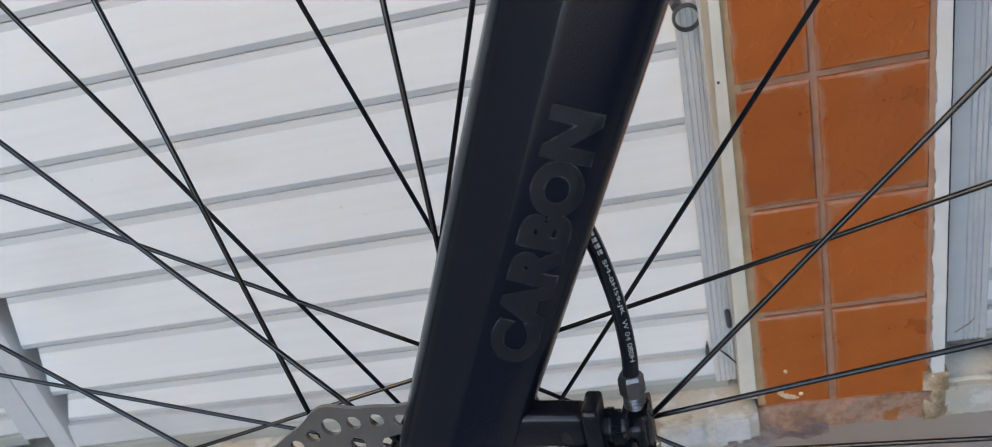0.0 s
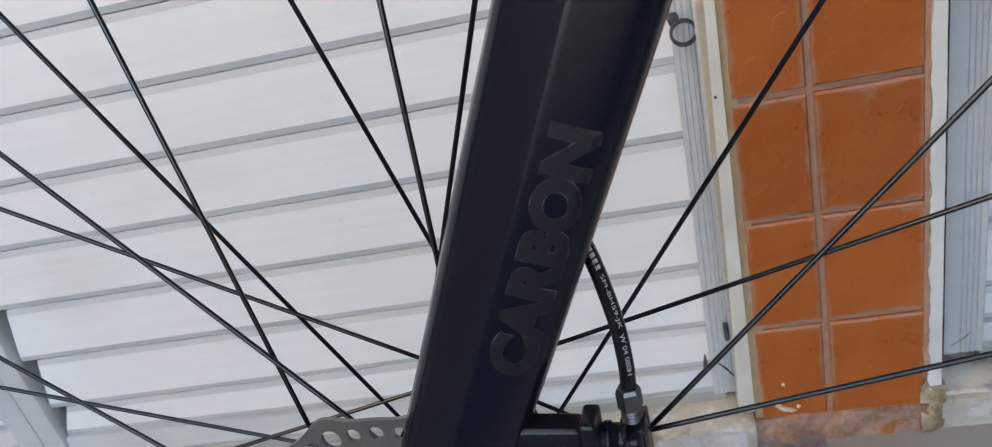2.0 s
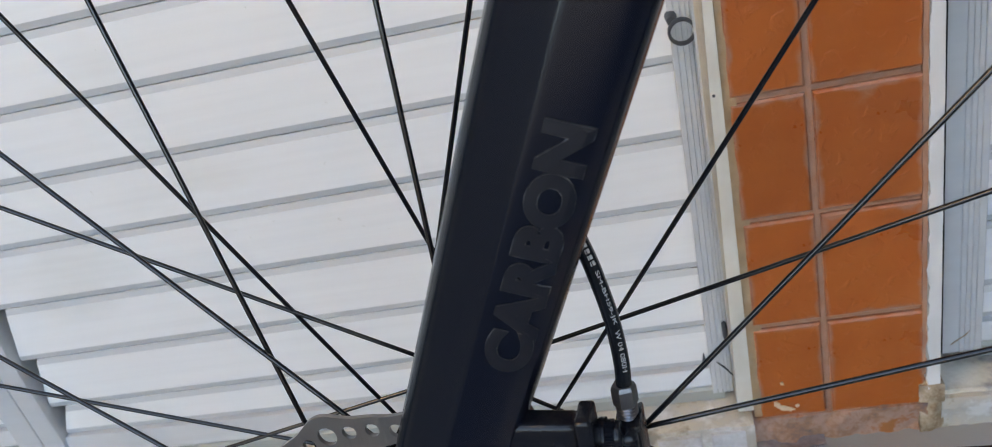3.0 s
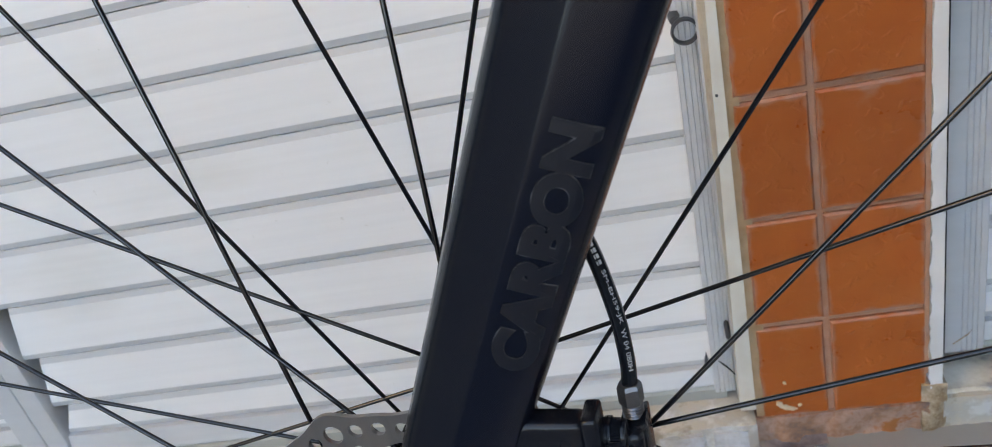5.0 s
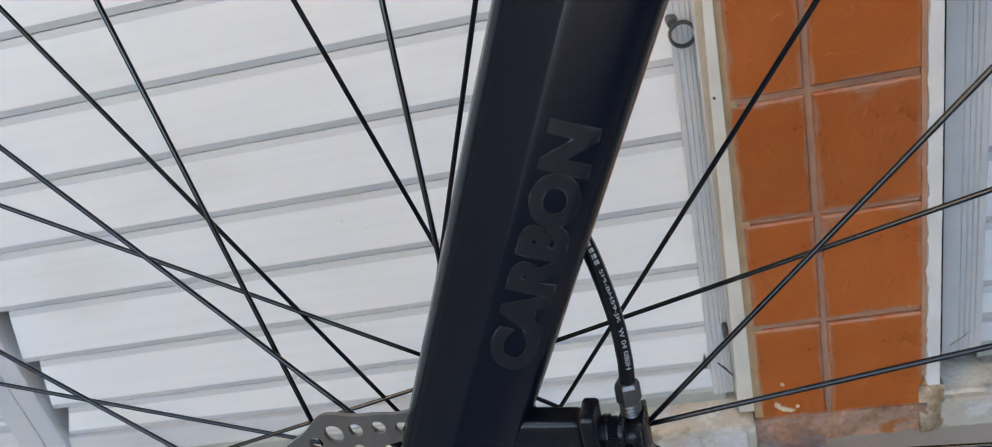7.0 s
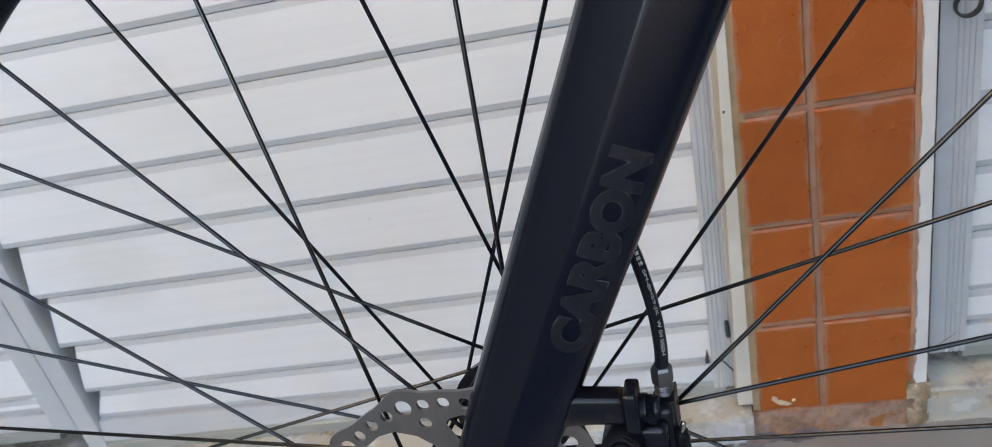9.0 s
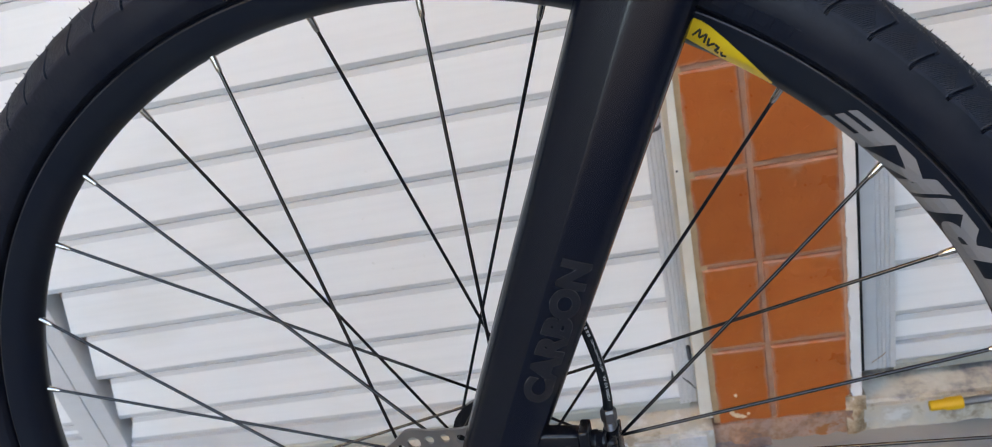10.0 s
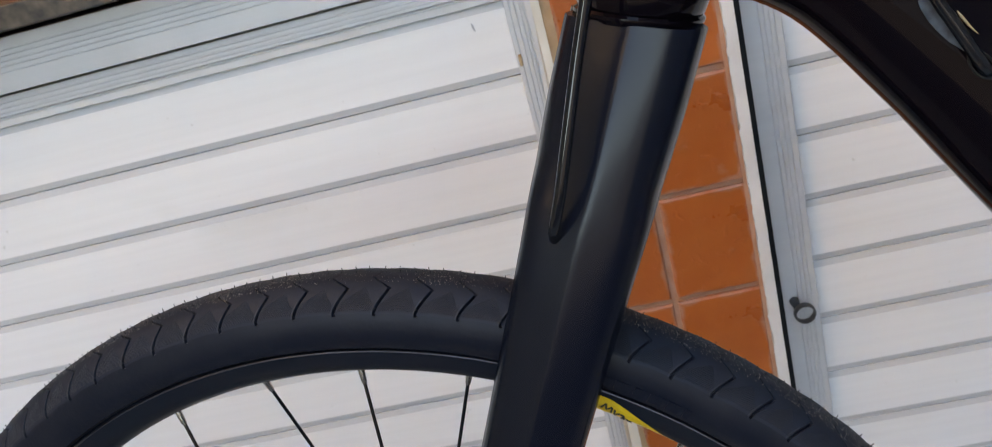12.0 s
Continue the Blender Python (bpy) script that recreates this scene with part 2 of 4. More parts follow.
def tyre_material():
    """Black rubber: dusty on the crown, fine hatching between the grooves, laid out on the tyre's own coordinates."""
    m = bpy.data.materials.new("tyre_rubber")
    m.use_nodes = True
    n, l = m.node_tree.nodes, m.node_tree.links
    b = n["Principled BSDF"]
    b.inputs["Roughness"].default_value = 0.45
    uv = n.new("ShaderNodeUVMap")
    sep = n.new("ShaderNodeSeparateXYZ")
    l.new(uv.outputs[0], sep.inputs[0])

    def op(kind, a, c=None):
        q = n.new("ShaderNodeMath")
        q.operation = kind
        for i, v in enumerate((a, c)):
            if v is None:
                continue
            if isinstance(v, (int, float)):
                q.inputs[i].default_value = v
            else:
                l.new(v, q.inputs[i])
        return q.outputs[0]

    u, v = sep.outputs[0], sep.outputs[1]
    fr = op("FRACT", u)
    # the hatched wedge: from the shoulder up to a slanting line
    wedge = op("MULTIPLY", op("GREATER_THAN", v, 0.24), op("LESS_THAN", v, op("SUBTRACT", 0.365, op("MULTIPLY", op("PINGPONG", op("ADD", fr, 0.45), 0.5), 0.20))))
    hatch = op("SINE", op("MULTIPLY", op("ADD", u, op("MULTIPLY", v, 1.5)), 125.0))
    height = op("MULTIPLY", wedge, hatch)
    co = n.new("ShaderNodeTexCoord")
    grain = n.new("ShaderNodeTexNoise")
    grain.inputs["Scale"].default_value, grain.inputs["Detail"].default_value = 420, 5
    l.new(co.outputs["Object"], grain.inputs["Vector"])
    bp = n.new("ShaderNodeBump")
    bp.inputs["Strength"].default_value, bp.inputs["Distance"].default_value = 0.7, 0.0007
    l.new(op("ADD", op("MULTIPLY", height, 0.35), op("MULTIPLY", grain.outputs["Fac"], 0.35)), bp.inputs["Height"])
    l.new(bp.outputs[0], b.inputs["Normal"])
    dust = n.new("ShaderNodeTexNoise")
    dust.inputs["Scale"].default_value, dust.inputs["Detail"].default_value = 900, 5
    l.new(co.outputs["Object"], dust.inputs["Vector"])
    patch = n.new("ShaderNodeTexNoise")
    patch.inputs["Scale"].default_value = 14
    l.new(co.outputs["Object"], patch.inputs["Vector"])
    crown = op("MULTIPLY", op("GREATER_THAN", v, 0.40), op("LESS_THAN", v, 0.60))
    spots = op("MULTIPLY", crown, op("GREATER_THAN", op("ADD", dust.outputs["Fac"], op("MULTIPLY", patch.outputs["Fac"], 0.35)), 0.80))
    mix = n.new("ShaderNodeMix")
    mix.data_type = "RGBA"
    # bluer, lighter tread: the sky's sheen put into the colour, grooves left dark
    tread = n.new("ShaderNodeMix")
    tread.data_type = "RGBA"
    tread.inputs["A"].default_value, tread.inputs["B"].default_value = (0.0035, 0.006, 0.013, 1), (0.012, 0.0175, 0.029, 1)
    groove = op("LESS_THAN", op("PINGPONG", fr, 0.5), 0.038)
    on_top = op("MULTIPLY", op("GREATER_THAN", v, 0.22), op("LESS_THAN", v, 0.78))
    l.new(op("MULTIPLY", on_top, op("SUBTRACT", 1.0, groove)), tread.inputs["Factor"])
    l.new(tread.outputs["Result"], mix.inputs["A"])
    mix.inputs["B"].default_value = (0.30, 0.29, 0.27, 1)
    l.new(op("MULTIPLY", spots, 0.7), mix.inputs["Factor"])
    # scuffed ridges of the hatching, and a dull worn bloom on the side wall
    ridges = n.new("ShaderNodeMix")
    ridges.data_type = "RGBA"
    ridges.inputs["B"].default_value = (0.024, 0.029, 0.038, 1)
    l.new(op("MULTIPLY", wedge, op("GREATER_THAN", hatch, 0.55)), ridges.inputs["Factor"])
    l.new(mix.outputs["Result"], ridges.inputs["A"])
    lip = op("MULTIPLY", op("MULTIPLY", op("GREATER_THAN", fr, 0.045), op("LESS_THAN", fr, 0.085)), op("MULTIPLY", op("GREATER_THAN", v, 0.22), op("LESS_THAN", v, 0.31)))
    dusty = n.new("ShaderNodeMix")
    dusty.data_type = "RGBA"
    dusty.inputs["B"].default_value = (0.16, 0.165, 0.17, 1)
    l.new(op("MULTIPLY", lip, op("MULTIPLY", patch.outputs["Fac"], 0.25)), dusty.inputs["Factor"])
    l.new(ridges.outputs["Result"], dusty.inputs["A"])
    bloom = n.new("ShaderNodeMix")
    bloom.data_type = "RGBA"
    bloom.inputs["B"].default_value = (0.017, 0.019, 0.025, 1)
    worn = n.new("ShaderNodeTexNoise")
    worn.inputs["Scale"].default_value, worn.inputs["Detail"].default_value = 55, 7
    l.new(co.outputs["Object"], worn.inputs["Vector"])
    l.new(op("MULTIPLY", op("POWER", worn.outputs["Fac"], 2.5), 1.1), bloom.inputs["Factor"])
    l.new(dusty.outputs["Result"], bloom.inputs["A"])
    b.inputs["Specular IOR Level"].default_value = 0.15
    scuff = n.new("ShaderNodeTexNoise")
    scuff.inputs["Scale"].default_value, scuff.inputs["Detail"].default_value = 260, 6
    l.new(co.outputs["Object"], scuff.inputs["Vector"])
    l.new(op("ADD", op("ADD", 0.30, op("MULTIPLY", scuff.outputs["Fac"], 0.18)), op("MULTIPLY", on_top, 0.16)), b.inputs["Roughness"])
    l.new(bloom.outputs["Result"], b.inputs["Base Color"])
    return m


M_TYRE = tyre_material()


# ---------------------------------------------------------------- mesh helpers
def part(name, bm, material, parent=None, label="", smooth=False, matrix=None):
    """Links a bmesh as one mesh object, under a thing or a part."""
    bmesh.ops.recalc_face_normals(bm, faces=bm.faces[:])
    me = bpy.data.meshes.new(name)
    bm.to_mesh(me)
    bm.free()
    me.materials.append(material)
    if smooth:
        me.shade_smooth()
        me.set_sharp_from_angle(angle=radians(smooth))
    ob = new(name, me)
    ob.parent = parent
    if matrix is not None:
        ob.matrix_basis = matrix
    return tagged(ob, label)


def thing(name, label, category, group="", kind="", matrix=None):
    ob = tagged(new(name), label, category, group, kind)
    if matrix is not None:
        ob.matrix_world = matrix
    return ob


def box(x0, x1, y0, y1, z0, z1, bevel=0.0, bm=None, segs=2):
    """A box from its six bounds, with rounded edges."""
    bm = bm or bmesh.new()
    vs = bmesh.ops.create_cube(bm, size=1)["verts"]
    for v in vs:
        v.co = Vector(((x0 + x1) / 2 + v.co.x * (x1 - x0), (y0 + y1) / 2 + v.co.y * (y1 - y0), (z0 + z1) / 2 + v.co.z * (z1 - z0)))
    if bevel:
        es = {e for v in vs for e in v.link_edges}
        bmesh.ops.bevel(bm, geom=list(es), offset=bevel, segments=segs, profile=0.5, affect="EDGES")
    return bm


def prism(profile, x0, x1, bm=None, cap=True):
    """A profile of (y, z) points drawn out along x."""
    bm = bm or bmesh.new()
    a = [bm.verts.new((x0, y, z)) for y, z in profile]
    b = [bm.verts.new((x1, y, z)) for y, z in profile]
    k = len(profile)
    for i in range(k):
        bm.faces.new((a[i], a[(i + 1) % k], b[(i + 1) % k], b[i]))
    if cap:
        bm.faces.new(a), bm.faces.new(b[::-1])
    return bm


def rings(bm, loops, closed_ends=True, wrap=False):
    """Skins rows of points into a surface."""
    rows = [[bm.verts.new(p) for p in loop] for loop in loops]
    k = len(rows[0])
    pairs = list(zip(rows, rows[1:])) + ([(rows[-1], rows[0])] if wrap else [])
    for a, b in pairs:
        for i in range(k):
            bm.faces.new((a[i], a[(i + 1) % k], b[(i + 1) % k], b[i]))
    if closed_ends and not wrap:
        bm.faces.new(rows[0]), bm.faces.new(rows[-1][::-1])
    return bm


def tube(path, radius, sides=12, bm=None):
    """A round tube along a path; radius is one number or one for each point."""
    bm = bm or bmesh.new()
    pts = [Vector(p) for p in path]
    rad = radius if isinstance(radius, (list, tuple)) else [radius] * len(pts)
    loops, side = [], None
    for i, p in enumerate(pts):
        d = (pts[min(i + 1, len(pts) - 1)] - pts[max(i - 1, 0)]).normalized()
        if side is None:
            side = d.orthogonal().normalized()
        side = (side - d * side.dot(d)).normalized()
        other = d.cross(side)
        loops.append([p + rad[i] * (side * math.cos(a) + other * math.sin(a)) for a in (2 * math.pi * j / sides for j in range(sides))])
    return rings(bm, loops)


def smooth_path(points, steps=8):
    """Points of a Catmull-Rom curve through the given ones."""
    p = [Vector(q) for q in points]
    p = [2 * p[0] - p[1], *p, 2 * p[-1] - p[-2]]
    out = []
    for i in range(1, len(p) - 2):
        for s in range(steps):
            t = s / steps
            out.append(0.5 * ((2 * p[i]) + (p[i + 1] - p[i - 1]) * t + (2 * p[i - 1] - 5 * p[i] + 4 * p[i + 1] - p[i + 2]) * t * t + (3 * p[i] - p[i - 1] - 3 * p[i + 1] + p[i + 2]) * t ** 3))
    return out + [p[-2]]


def letters(text, bold=0.0, depth=0.0):
    """The outlines of a text in the built-in font as points and faces, one unit to the capital's height or so."""
    cu = bpy.data.curves.new("lettering", "FONT")
    cu.body, cu.size, cu.offset, cu.resolution_u, cu.extrude = text, 1.0, bold, 6, depth
    ob = new("lettering", cu)
    bpy.context.view_layer.update()
    me = bpy.data.meshes.new_from_object(ob.evaluated_get(bpy.context.evaluated_depsgraph_get()))
    co = [v.co.copy() for v in me.vertices]
    fs = [tuple(f.vertices) for f in me.polygons]
    bpy.data.objects.remove(ob)
    bpy.data.curves.remove(cu)
    bpy.data.meshes.remove(me)
    return co, fs


def lettering(text, place, bold=0.0, depth=0.0, cuts=0):
    """A bmesh of a text: its box is scaled to 0..1 each way and every point is laid where place(x, y, z) says."""
    co, fs = letters(text, bold, depth)
    x0, x1 = min(c.x for c in co), max(c.x for c in co)
    y0, y1 = min(c.y for c in co), max(c.y for c in co)
    bm = bmesh.new()
    vs = [bm.verts.new(((c.x - x0) / (x1 - x0), (c.y - y0) / (y1 - y0), c.z)) for c in co]
    for f in fs:
        try:
            bm.faces.new([vs[i] for i in f])
        except ValueError:
            pass
    bmesh.ops.remove_doubles(bm, verts=bm.verts[:], dist=1e-6)
    bmesh.ops.triangulate(bm, faces=bm.faces[:])
    if cuts:
        bmesh.ops.subdivide_edges(bm, edges=[e for e in bm.edges if abs(e.verts[0].co.x - e.verts[1].co.x) > 0.05 or abs(e.verts[0].co.y - e.verts[1].co.y) > 0.3], cuts=cuts)
        bmesh.ops.triangulate(bm, faces=bm.faces[:])
    for v in bm.verts:
        v.co = place(v.co.x, v.co.y, v.co.z)
    return bm


# ---------------------------------------------------------------- ground, masonry and counter

bm = bmesh.new()
bmesh.ops.create_grid(bm, x_segments=2, y_segments=2, size=300)
bmesh.ops.translate(bm, verts=bm.verts[:], vec=(0, 0, -0.12))
# unseen dark ground, added so that fork and tyre mirror something dark
ground = tagged(part("ground", bm, M_ASPHALT), "unseen dark asphalt, added to keep reflections in black parts dark", "ground", kind="structure")
# its unseen front edge stops short to leave the asphalt in the reflections
tagged(part("floor", box(-1.50, 0.95, -1.00, 0.075, -0.14, 0.0025), M_FLOOR), "grey worn concrete floor before the doors", "floor", kind="structure")

tagged(part("wall_north", box(-1.5, 0.95, 0.075, 0.56, -0.14, 0.825), M_MASONRY), "rough rendered masonry under the counter", "wall", kind="structure")

# unseen slab, added to cut the sky light from above
tagged(part("ceiling", box(-1.50, 0.95, -0.50, 0.72, 2.60, 2.72), M_CEIL), "unseen plain ceiling, added to block the overhead sky", "ceiling", kind="structure")
# unseen, added: covers the bright horizon that the black parts would mirror
tagged(part("shade_wall_south", box(-9.0, 9.0, -9.4, -9.2, -0.12, 1.5), M_DARKWALL), "unseen dark blue-grey wall, added to hide the low sky from reflections", "wall", kind="structure")
# unseen, added: its sunlit top throws warm light on the left side
tagged(part("bounce_wall_west", box(-1.65, -1.50, -2.10, 0.72, -0.12, 4.60), M_WARM), "unseen ochre wall, added to bounce warm light from the left", "wall", kind="structure")
# unseen, added: keeps direct sun off the bicycle and cools the right side
tagged(part("shade_wall_east", box(0.95, 1.10, -3.0, 0.72, -0.12, 4.00), M_DARKWALL), "unseen blue-grey wall, added to block the sun and cool the right", "wall", kind="structure")

# sills under the cabinet doors, lumpy and worn


def lumpy(x0, x1, y0, y1, z0, z1, step=0.006, amount=0.004, seed=0.0):
    """A box of fine squares with an uneven, broken surface."""
    bm = bmesh.new()
    nx, nz, ny = max(2, int((x1 - x0) / step)), max(2, int((z1 - z0) / step)), max(2, int((y1 - y0) / step))
    prof = [(y0, z0 + (z1 - z0) * i / nz) for i in range(nz)] + [(y0 + (y1 - y0) * i / ny, z1) for i in range(ny)] + [(y1, z1), (y1, z0)]
    loops = []
    for i in range(nx + 1):
        x = x0 + (x1 - x0) * i / nx
        row = []
        for y, z in prof:
            p = Vector((x, y, z))
            d = noise.noise(Vector((x * 45 + seed, y * 45, z * 45))) * amount + noise.noise(Vector((x * 140 + seed, y * 140, z * 140))) * amount * 0.4
            if y < y1:
                p += Vector((0, -d if y <= y0 + 1e-6 else 0, d * 0.6 if z > z0 + 1e-6 else 0))
            row.append(p)
        loops.append(row)
    return rings(bm, loops)


tagged(part("sill_left", lumpy(-1.5, -0.066, -0.012, 0.07, 0.0, 0.038, seed=3.1), M_MORTAR, smooth=60), "cream mortar sill, stained and worn, under the doors", "sill", kind="structure")
tagged(part("sill_right", lumpy(0.083, 0.95, 0.002, 0.07, 0.0, 0.041, seed=9.4), M_STONE, smooth=60), "grey stone sill with crumbling mortar", "sill", kind="structure")
tagged(part("baseboard", lumpy(-0.068, 0.080, -0.002, 0.05, 0.0, 0.033, step=0.003, amount=0.005, seed=5.0), M_FOOT, smooth=60), "terracotta-stained mortar edge at the pillar's foot", "mortar edge", kind="structure")
tagged(part("trim_chunk", lumpy(0.0735, 0.0935, -0.0035, 0.05, 0.0, 0.054, step=0.0022, amount=0.0055, seed=6.3), M_BROWN, smooth=60), "crumbling brown mortar at the foot of the strip", "mortar", kind="structure")
tagged(part("trim_ledge", lumpy(0.091, 0.95, -0.003, 0.01, 0.0, 0.036, amount=0.004, seed=1.7), M_MORTAR, smooth=60), "low cream mortar ledge along the floor", "ledge", kind="structure")
tagged(part("trim_smear", lumpy(-0.095, -0.006, -0.014, 0.0, 0.0, 0.0070, step=0.003, amount=0.010, seed=8.1), M_PURPLE, smooth=60), "purplish grey mortar smeared at the pillar's foot", "mortar", kind="structure")

sill = bpy.data.objects["sill_left"]
for i, (a, b) in enumerate([(-0.1045, -0.0745), (-0.152, -0.1135), (-0.206, -0.160), (-0.262, -0.214), (-0.310, -0.270), (-0.371, -0.318), (-0.425, -0.379)]):
    part("stone", lumpy(a, b, -0.0150, 0.0, 0.0095 + 0.001 * (i % 3), 0.0330 - 0.0012 * (i % 2), step=0.003, amount=0.0020, seed=11.0 + i), M_LIME, sill, "whitewashed stone", smooth=60)

# the tiled pillar: grout core, tiles proud of it
pillar = thing("pillar", "masonry pillar clad in orange terracotta tiles with pinkish grout", "pillar", kind="structure")
part("core", box(-0.0640, 0.0830, 0.004, 0.075, 0.02, 0.828), M_GROUT, pillar, "pinkish grey grout")

part("edge_mortar", lumpy(-0.0640, -0.0505, 0.0012, 0.03, 0.035, 0.828, step=0.004, amount=0.0012, seed=3.3), M_JOINT, pillar, "brown mortar joint", smooth=60)
part("edge_mortar", lumpy(0.0762, 0.0818, -0.0012, 0.03, 0.065, 0.828, step=0.004, amount=0.0022, seed=4.4), M_GROUT, pillar, "ragged pinkish mortar edge", smooth=60)

# countertop and what stands above it
counter = thing("countertop", "dark speckled granite countertop slab with a square edge", "countertop")
part("slab", box(-1.5, 0.95, -0.032, 0.55, 0.830, 0.849, 0.0012), M_GRANITE, counter)
wall_back = tagged(part("wall_back", box(-1.5, 0.95, 0.56, 0.72, -0.14, 2.6), M_GROUT), "grouted wall behind the counter", "wall", kind="structure")


# ---------------------------------------------------------------- cabinet doors
def sag(ob, amount):
    """Lets an upright drift out of plumb towards its foot."""
    for v in ob.data.vertices:
        v.co.x -= amount * min(1.1, max(0.0, (0.45 - v.co.z) / 0.36))
    return ob


BOARD_Y, GROOVE = 0.0352, 0.0014


def board_bm(x0, x1, z0, z1, slant=0.0):
    """One horizontal board with chamfered long edges; its left end may be cut on a slant."""
    c, g = 0.0067, 0.0006
    prof = [(BOARD_Y + 0.012, z0 + g), (BOARD_Y + GROOVE, z0 + g), (BOARD_Y, z0 + c), (BOARD_Y, z1 - c), (BOARD_Y + GROOVE, z1 - g), (BOARD_Y + 0.012, z1 - g)]
    bm = prism(prof, x0, x1)
    for v in bm.verts:
        if v.co.x < x0 + 1e-6:
            v.co.x += slant * (v.co.z - z0) / (z1 - z0)
    return bm


def ribbed(a0, a1, face, back, ribs, depth=0.0012, width=0.0008):
    """A flat bar's profile, (y, across), with fine grooves at the places given."""
    pts = [(back, a0), (face + 0.0006, a0), (face, a0 + 0.0006)]
    for r in ribs:
        pts += [(face, r - width), (face + depth, r - width * 0.4), (face + depth, r + width * 0.4), (face, r + width)]
    pts += [(face, a1 - 0.0006), (face + 0.0006, a1), (back, a1)]
    return pts


def upright(profile, z0, z1, bm=None, steps=12):
    """A profile of (y, x) points drawn out along z."""
    bm = bm or bmesh.new()
    loops = [[Vector((x, y, z0 + (z1 - z0) * i / steps)) for y, x in profile] for i in range(steps + 1)]
    return rings(bm, loops)


def ring_pull(parent, x, z, y):
    """A ring-shaped pull on a short stem."""
    knob = part("pull_stem", tube([(x - 0.006, y + 0.002, z + 0.008), (x - 0.006, y - 0.010, z + 0.008)], [0.0046, 0.0036], 14), M_KNOB, parent, "dark plastic stem", smooth=40)
    loops = []
    for i in range(40):
        a = 2 * math.pi * i / 40
        c = Vector((math.cos(a), 0, math.sin(a)))
        loops.append([Vector((x, y - 0.012, z)) + c * (0.0090 + 0.0012 * math.cos(b)) + Vector((0, 0.004 * math.sin(b), 0)) for b in (2 * math.pi * j / 10 for j in range(10))])
    part("pull_ring", rings(bmesh.new(), loops, wrap=True), M_KNOB, knob, "dark ring", smooth=60)


def cabinet_door(x0, x1, grooves, z0, z1, label, stile_l, stile_r, pull=None, slant=0.0, ribs_l=(), ribs_r=(), top_rail=True, rise=0.0):
    """A door leaf of white boards in an aluminium frame; x0..x1 is the frame's outside."""
    d = thing("cabinet_door", label, "cabinet door", "counter doors")
    edges = sorted([z0, *[g for g in grooves if z0 + 0.004 < g < z1 - 0.004], z1])
    for a, b in zip(edges, edges[1:]):
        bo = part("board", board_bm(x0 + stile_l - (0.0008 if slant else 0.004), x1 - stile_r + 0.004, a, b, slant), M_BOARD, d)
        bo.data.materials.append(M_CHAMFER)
        # both sloping edges take a darker grey than the board's face
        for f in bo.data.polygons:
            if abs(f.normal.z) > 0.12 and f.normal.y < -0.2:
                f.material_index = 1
    face = 0.024
    part("stile", upright(ribbed(x0, x0 + stile_l, face, 0.052, ribs_l), z0 - 0.024, z1 + 0.028), M_ALU, d, "ribbed aluminium stile")
    right = part("stile", upright(ribbed(x1 - stile_r, x1, face, 0.052, ribs_r), z0 - 0.024, z1 + 0.028), M_ALU, d, "ribbed aluminium stile")
    sag(right, 0.0075 if slant else 0)
    low, foot = z0, z0 - 0.036
    rail = part("bottom_rail", prism([(0.052, foot + 0.0195), (face + 0.0015, foot + 0.0195), (face + 0.0010, foot + 0.0215), (face + 0.0065, low), (0.052, low)], x0 + stile_l, x1 - stile_r), M_ALU, d, "satin aluminium rail")
    # the rail's lower half, in a darker, greener tone
    part("lower_rail", prism([(0.052, foot), (face + 0.006, foot), (face + 0.001, foot + 0.004), (face + 0.001, foot + 0.0150), (face + 0.004, foot + 0.0180), (0.052, foot + 0.0180)], x0 + stile_l - 0.002, x1 - stile_r + 0.002), M_RAIL, d, "dull greenish lower half of the rail")
    for ob in [o for o in d.children if o.name.startswith("board")][:1] + [rail]:
        for v in ob.data.vertices:
            if z0 - 0.012 < v.co.z < z0 + 0.010:
                v.co.z += rise * (x1 - v.co.x)
    if top_rail:
        prof = ribbed(z1 + 0.011, z1 + 0.028, face, 0.052, [z1 + 0.0145, z1 + 0.0185, z1 + 0.0230], depth=0.0012, width=0.0010)
        part("top_rail", prism(prof, x0 + stile_l, x1 - stile_r), M_ALU, d, "ribbed aluminium rail")
        part("glazing_bead", prism([(0.050, z1 + 0.0008), (0.0300, z1 + 0.0008), (0.0290, z1 + 0.0016), (0.0288, z1 + 0.0070), (0.0268, z1 + 0.0082), (0.0260, z1 + 0.0090), (0.0275, z1 + 0.0102), (0.050, z1 + 0.0106)], x0 + stile_l, x1 - stile_r), M_BEAD, d, "aluminium bead, highlight put into its colour")
    if pull:
        ring_pull(d, pull[0], pull[1], face)
    return d


LG = [0.7424 - 0.06255 * k for k in range(0, 11)]
RG = [0.7570 - 0.0636 * k for k in range(0, 11)]
left_door = cabinet_door(-0.7850, -0.0700, LG, 0.0710, 0.7460, "white board door in a satin aluminium frame, dark ring pull", 0.0230, 0.0185, pull=(-0.0815, 0.3985), slant=0.0172, rise=0.0130, ribs_r=(-0.0840, -0.0795, -0.0755, -0.0725))
cabinet_door(-1.4600, -0.7860, LG, 0.0980, 0.7460, "white aluminium board door beside its twin, frame touching", 0.0280, 0.0280)
right_door = cabinet_door(0.0988, 0.7900, RG, 0.0870, 0.7570, "white aluminium board door in a satin frame, slightly dusty", 0.0325, 0.0280, pull=(0.1150, 0.4005), ribs_l=(0.1130, 0.1172, 0.1212, 0.1252))

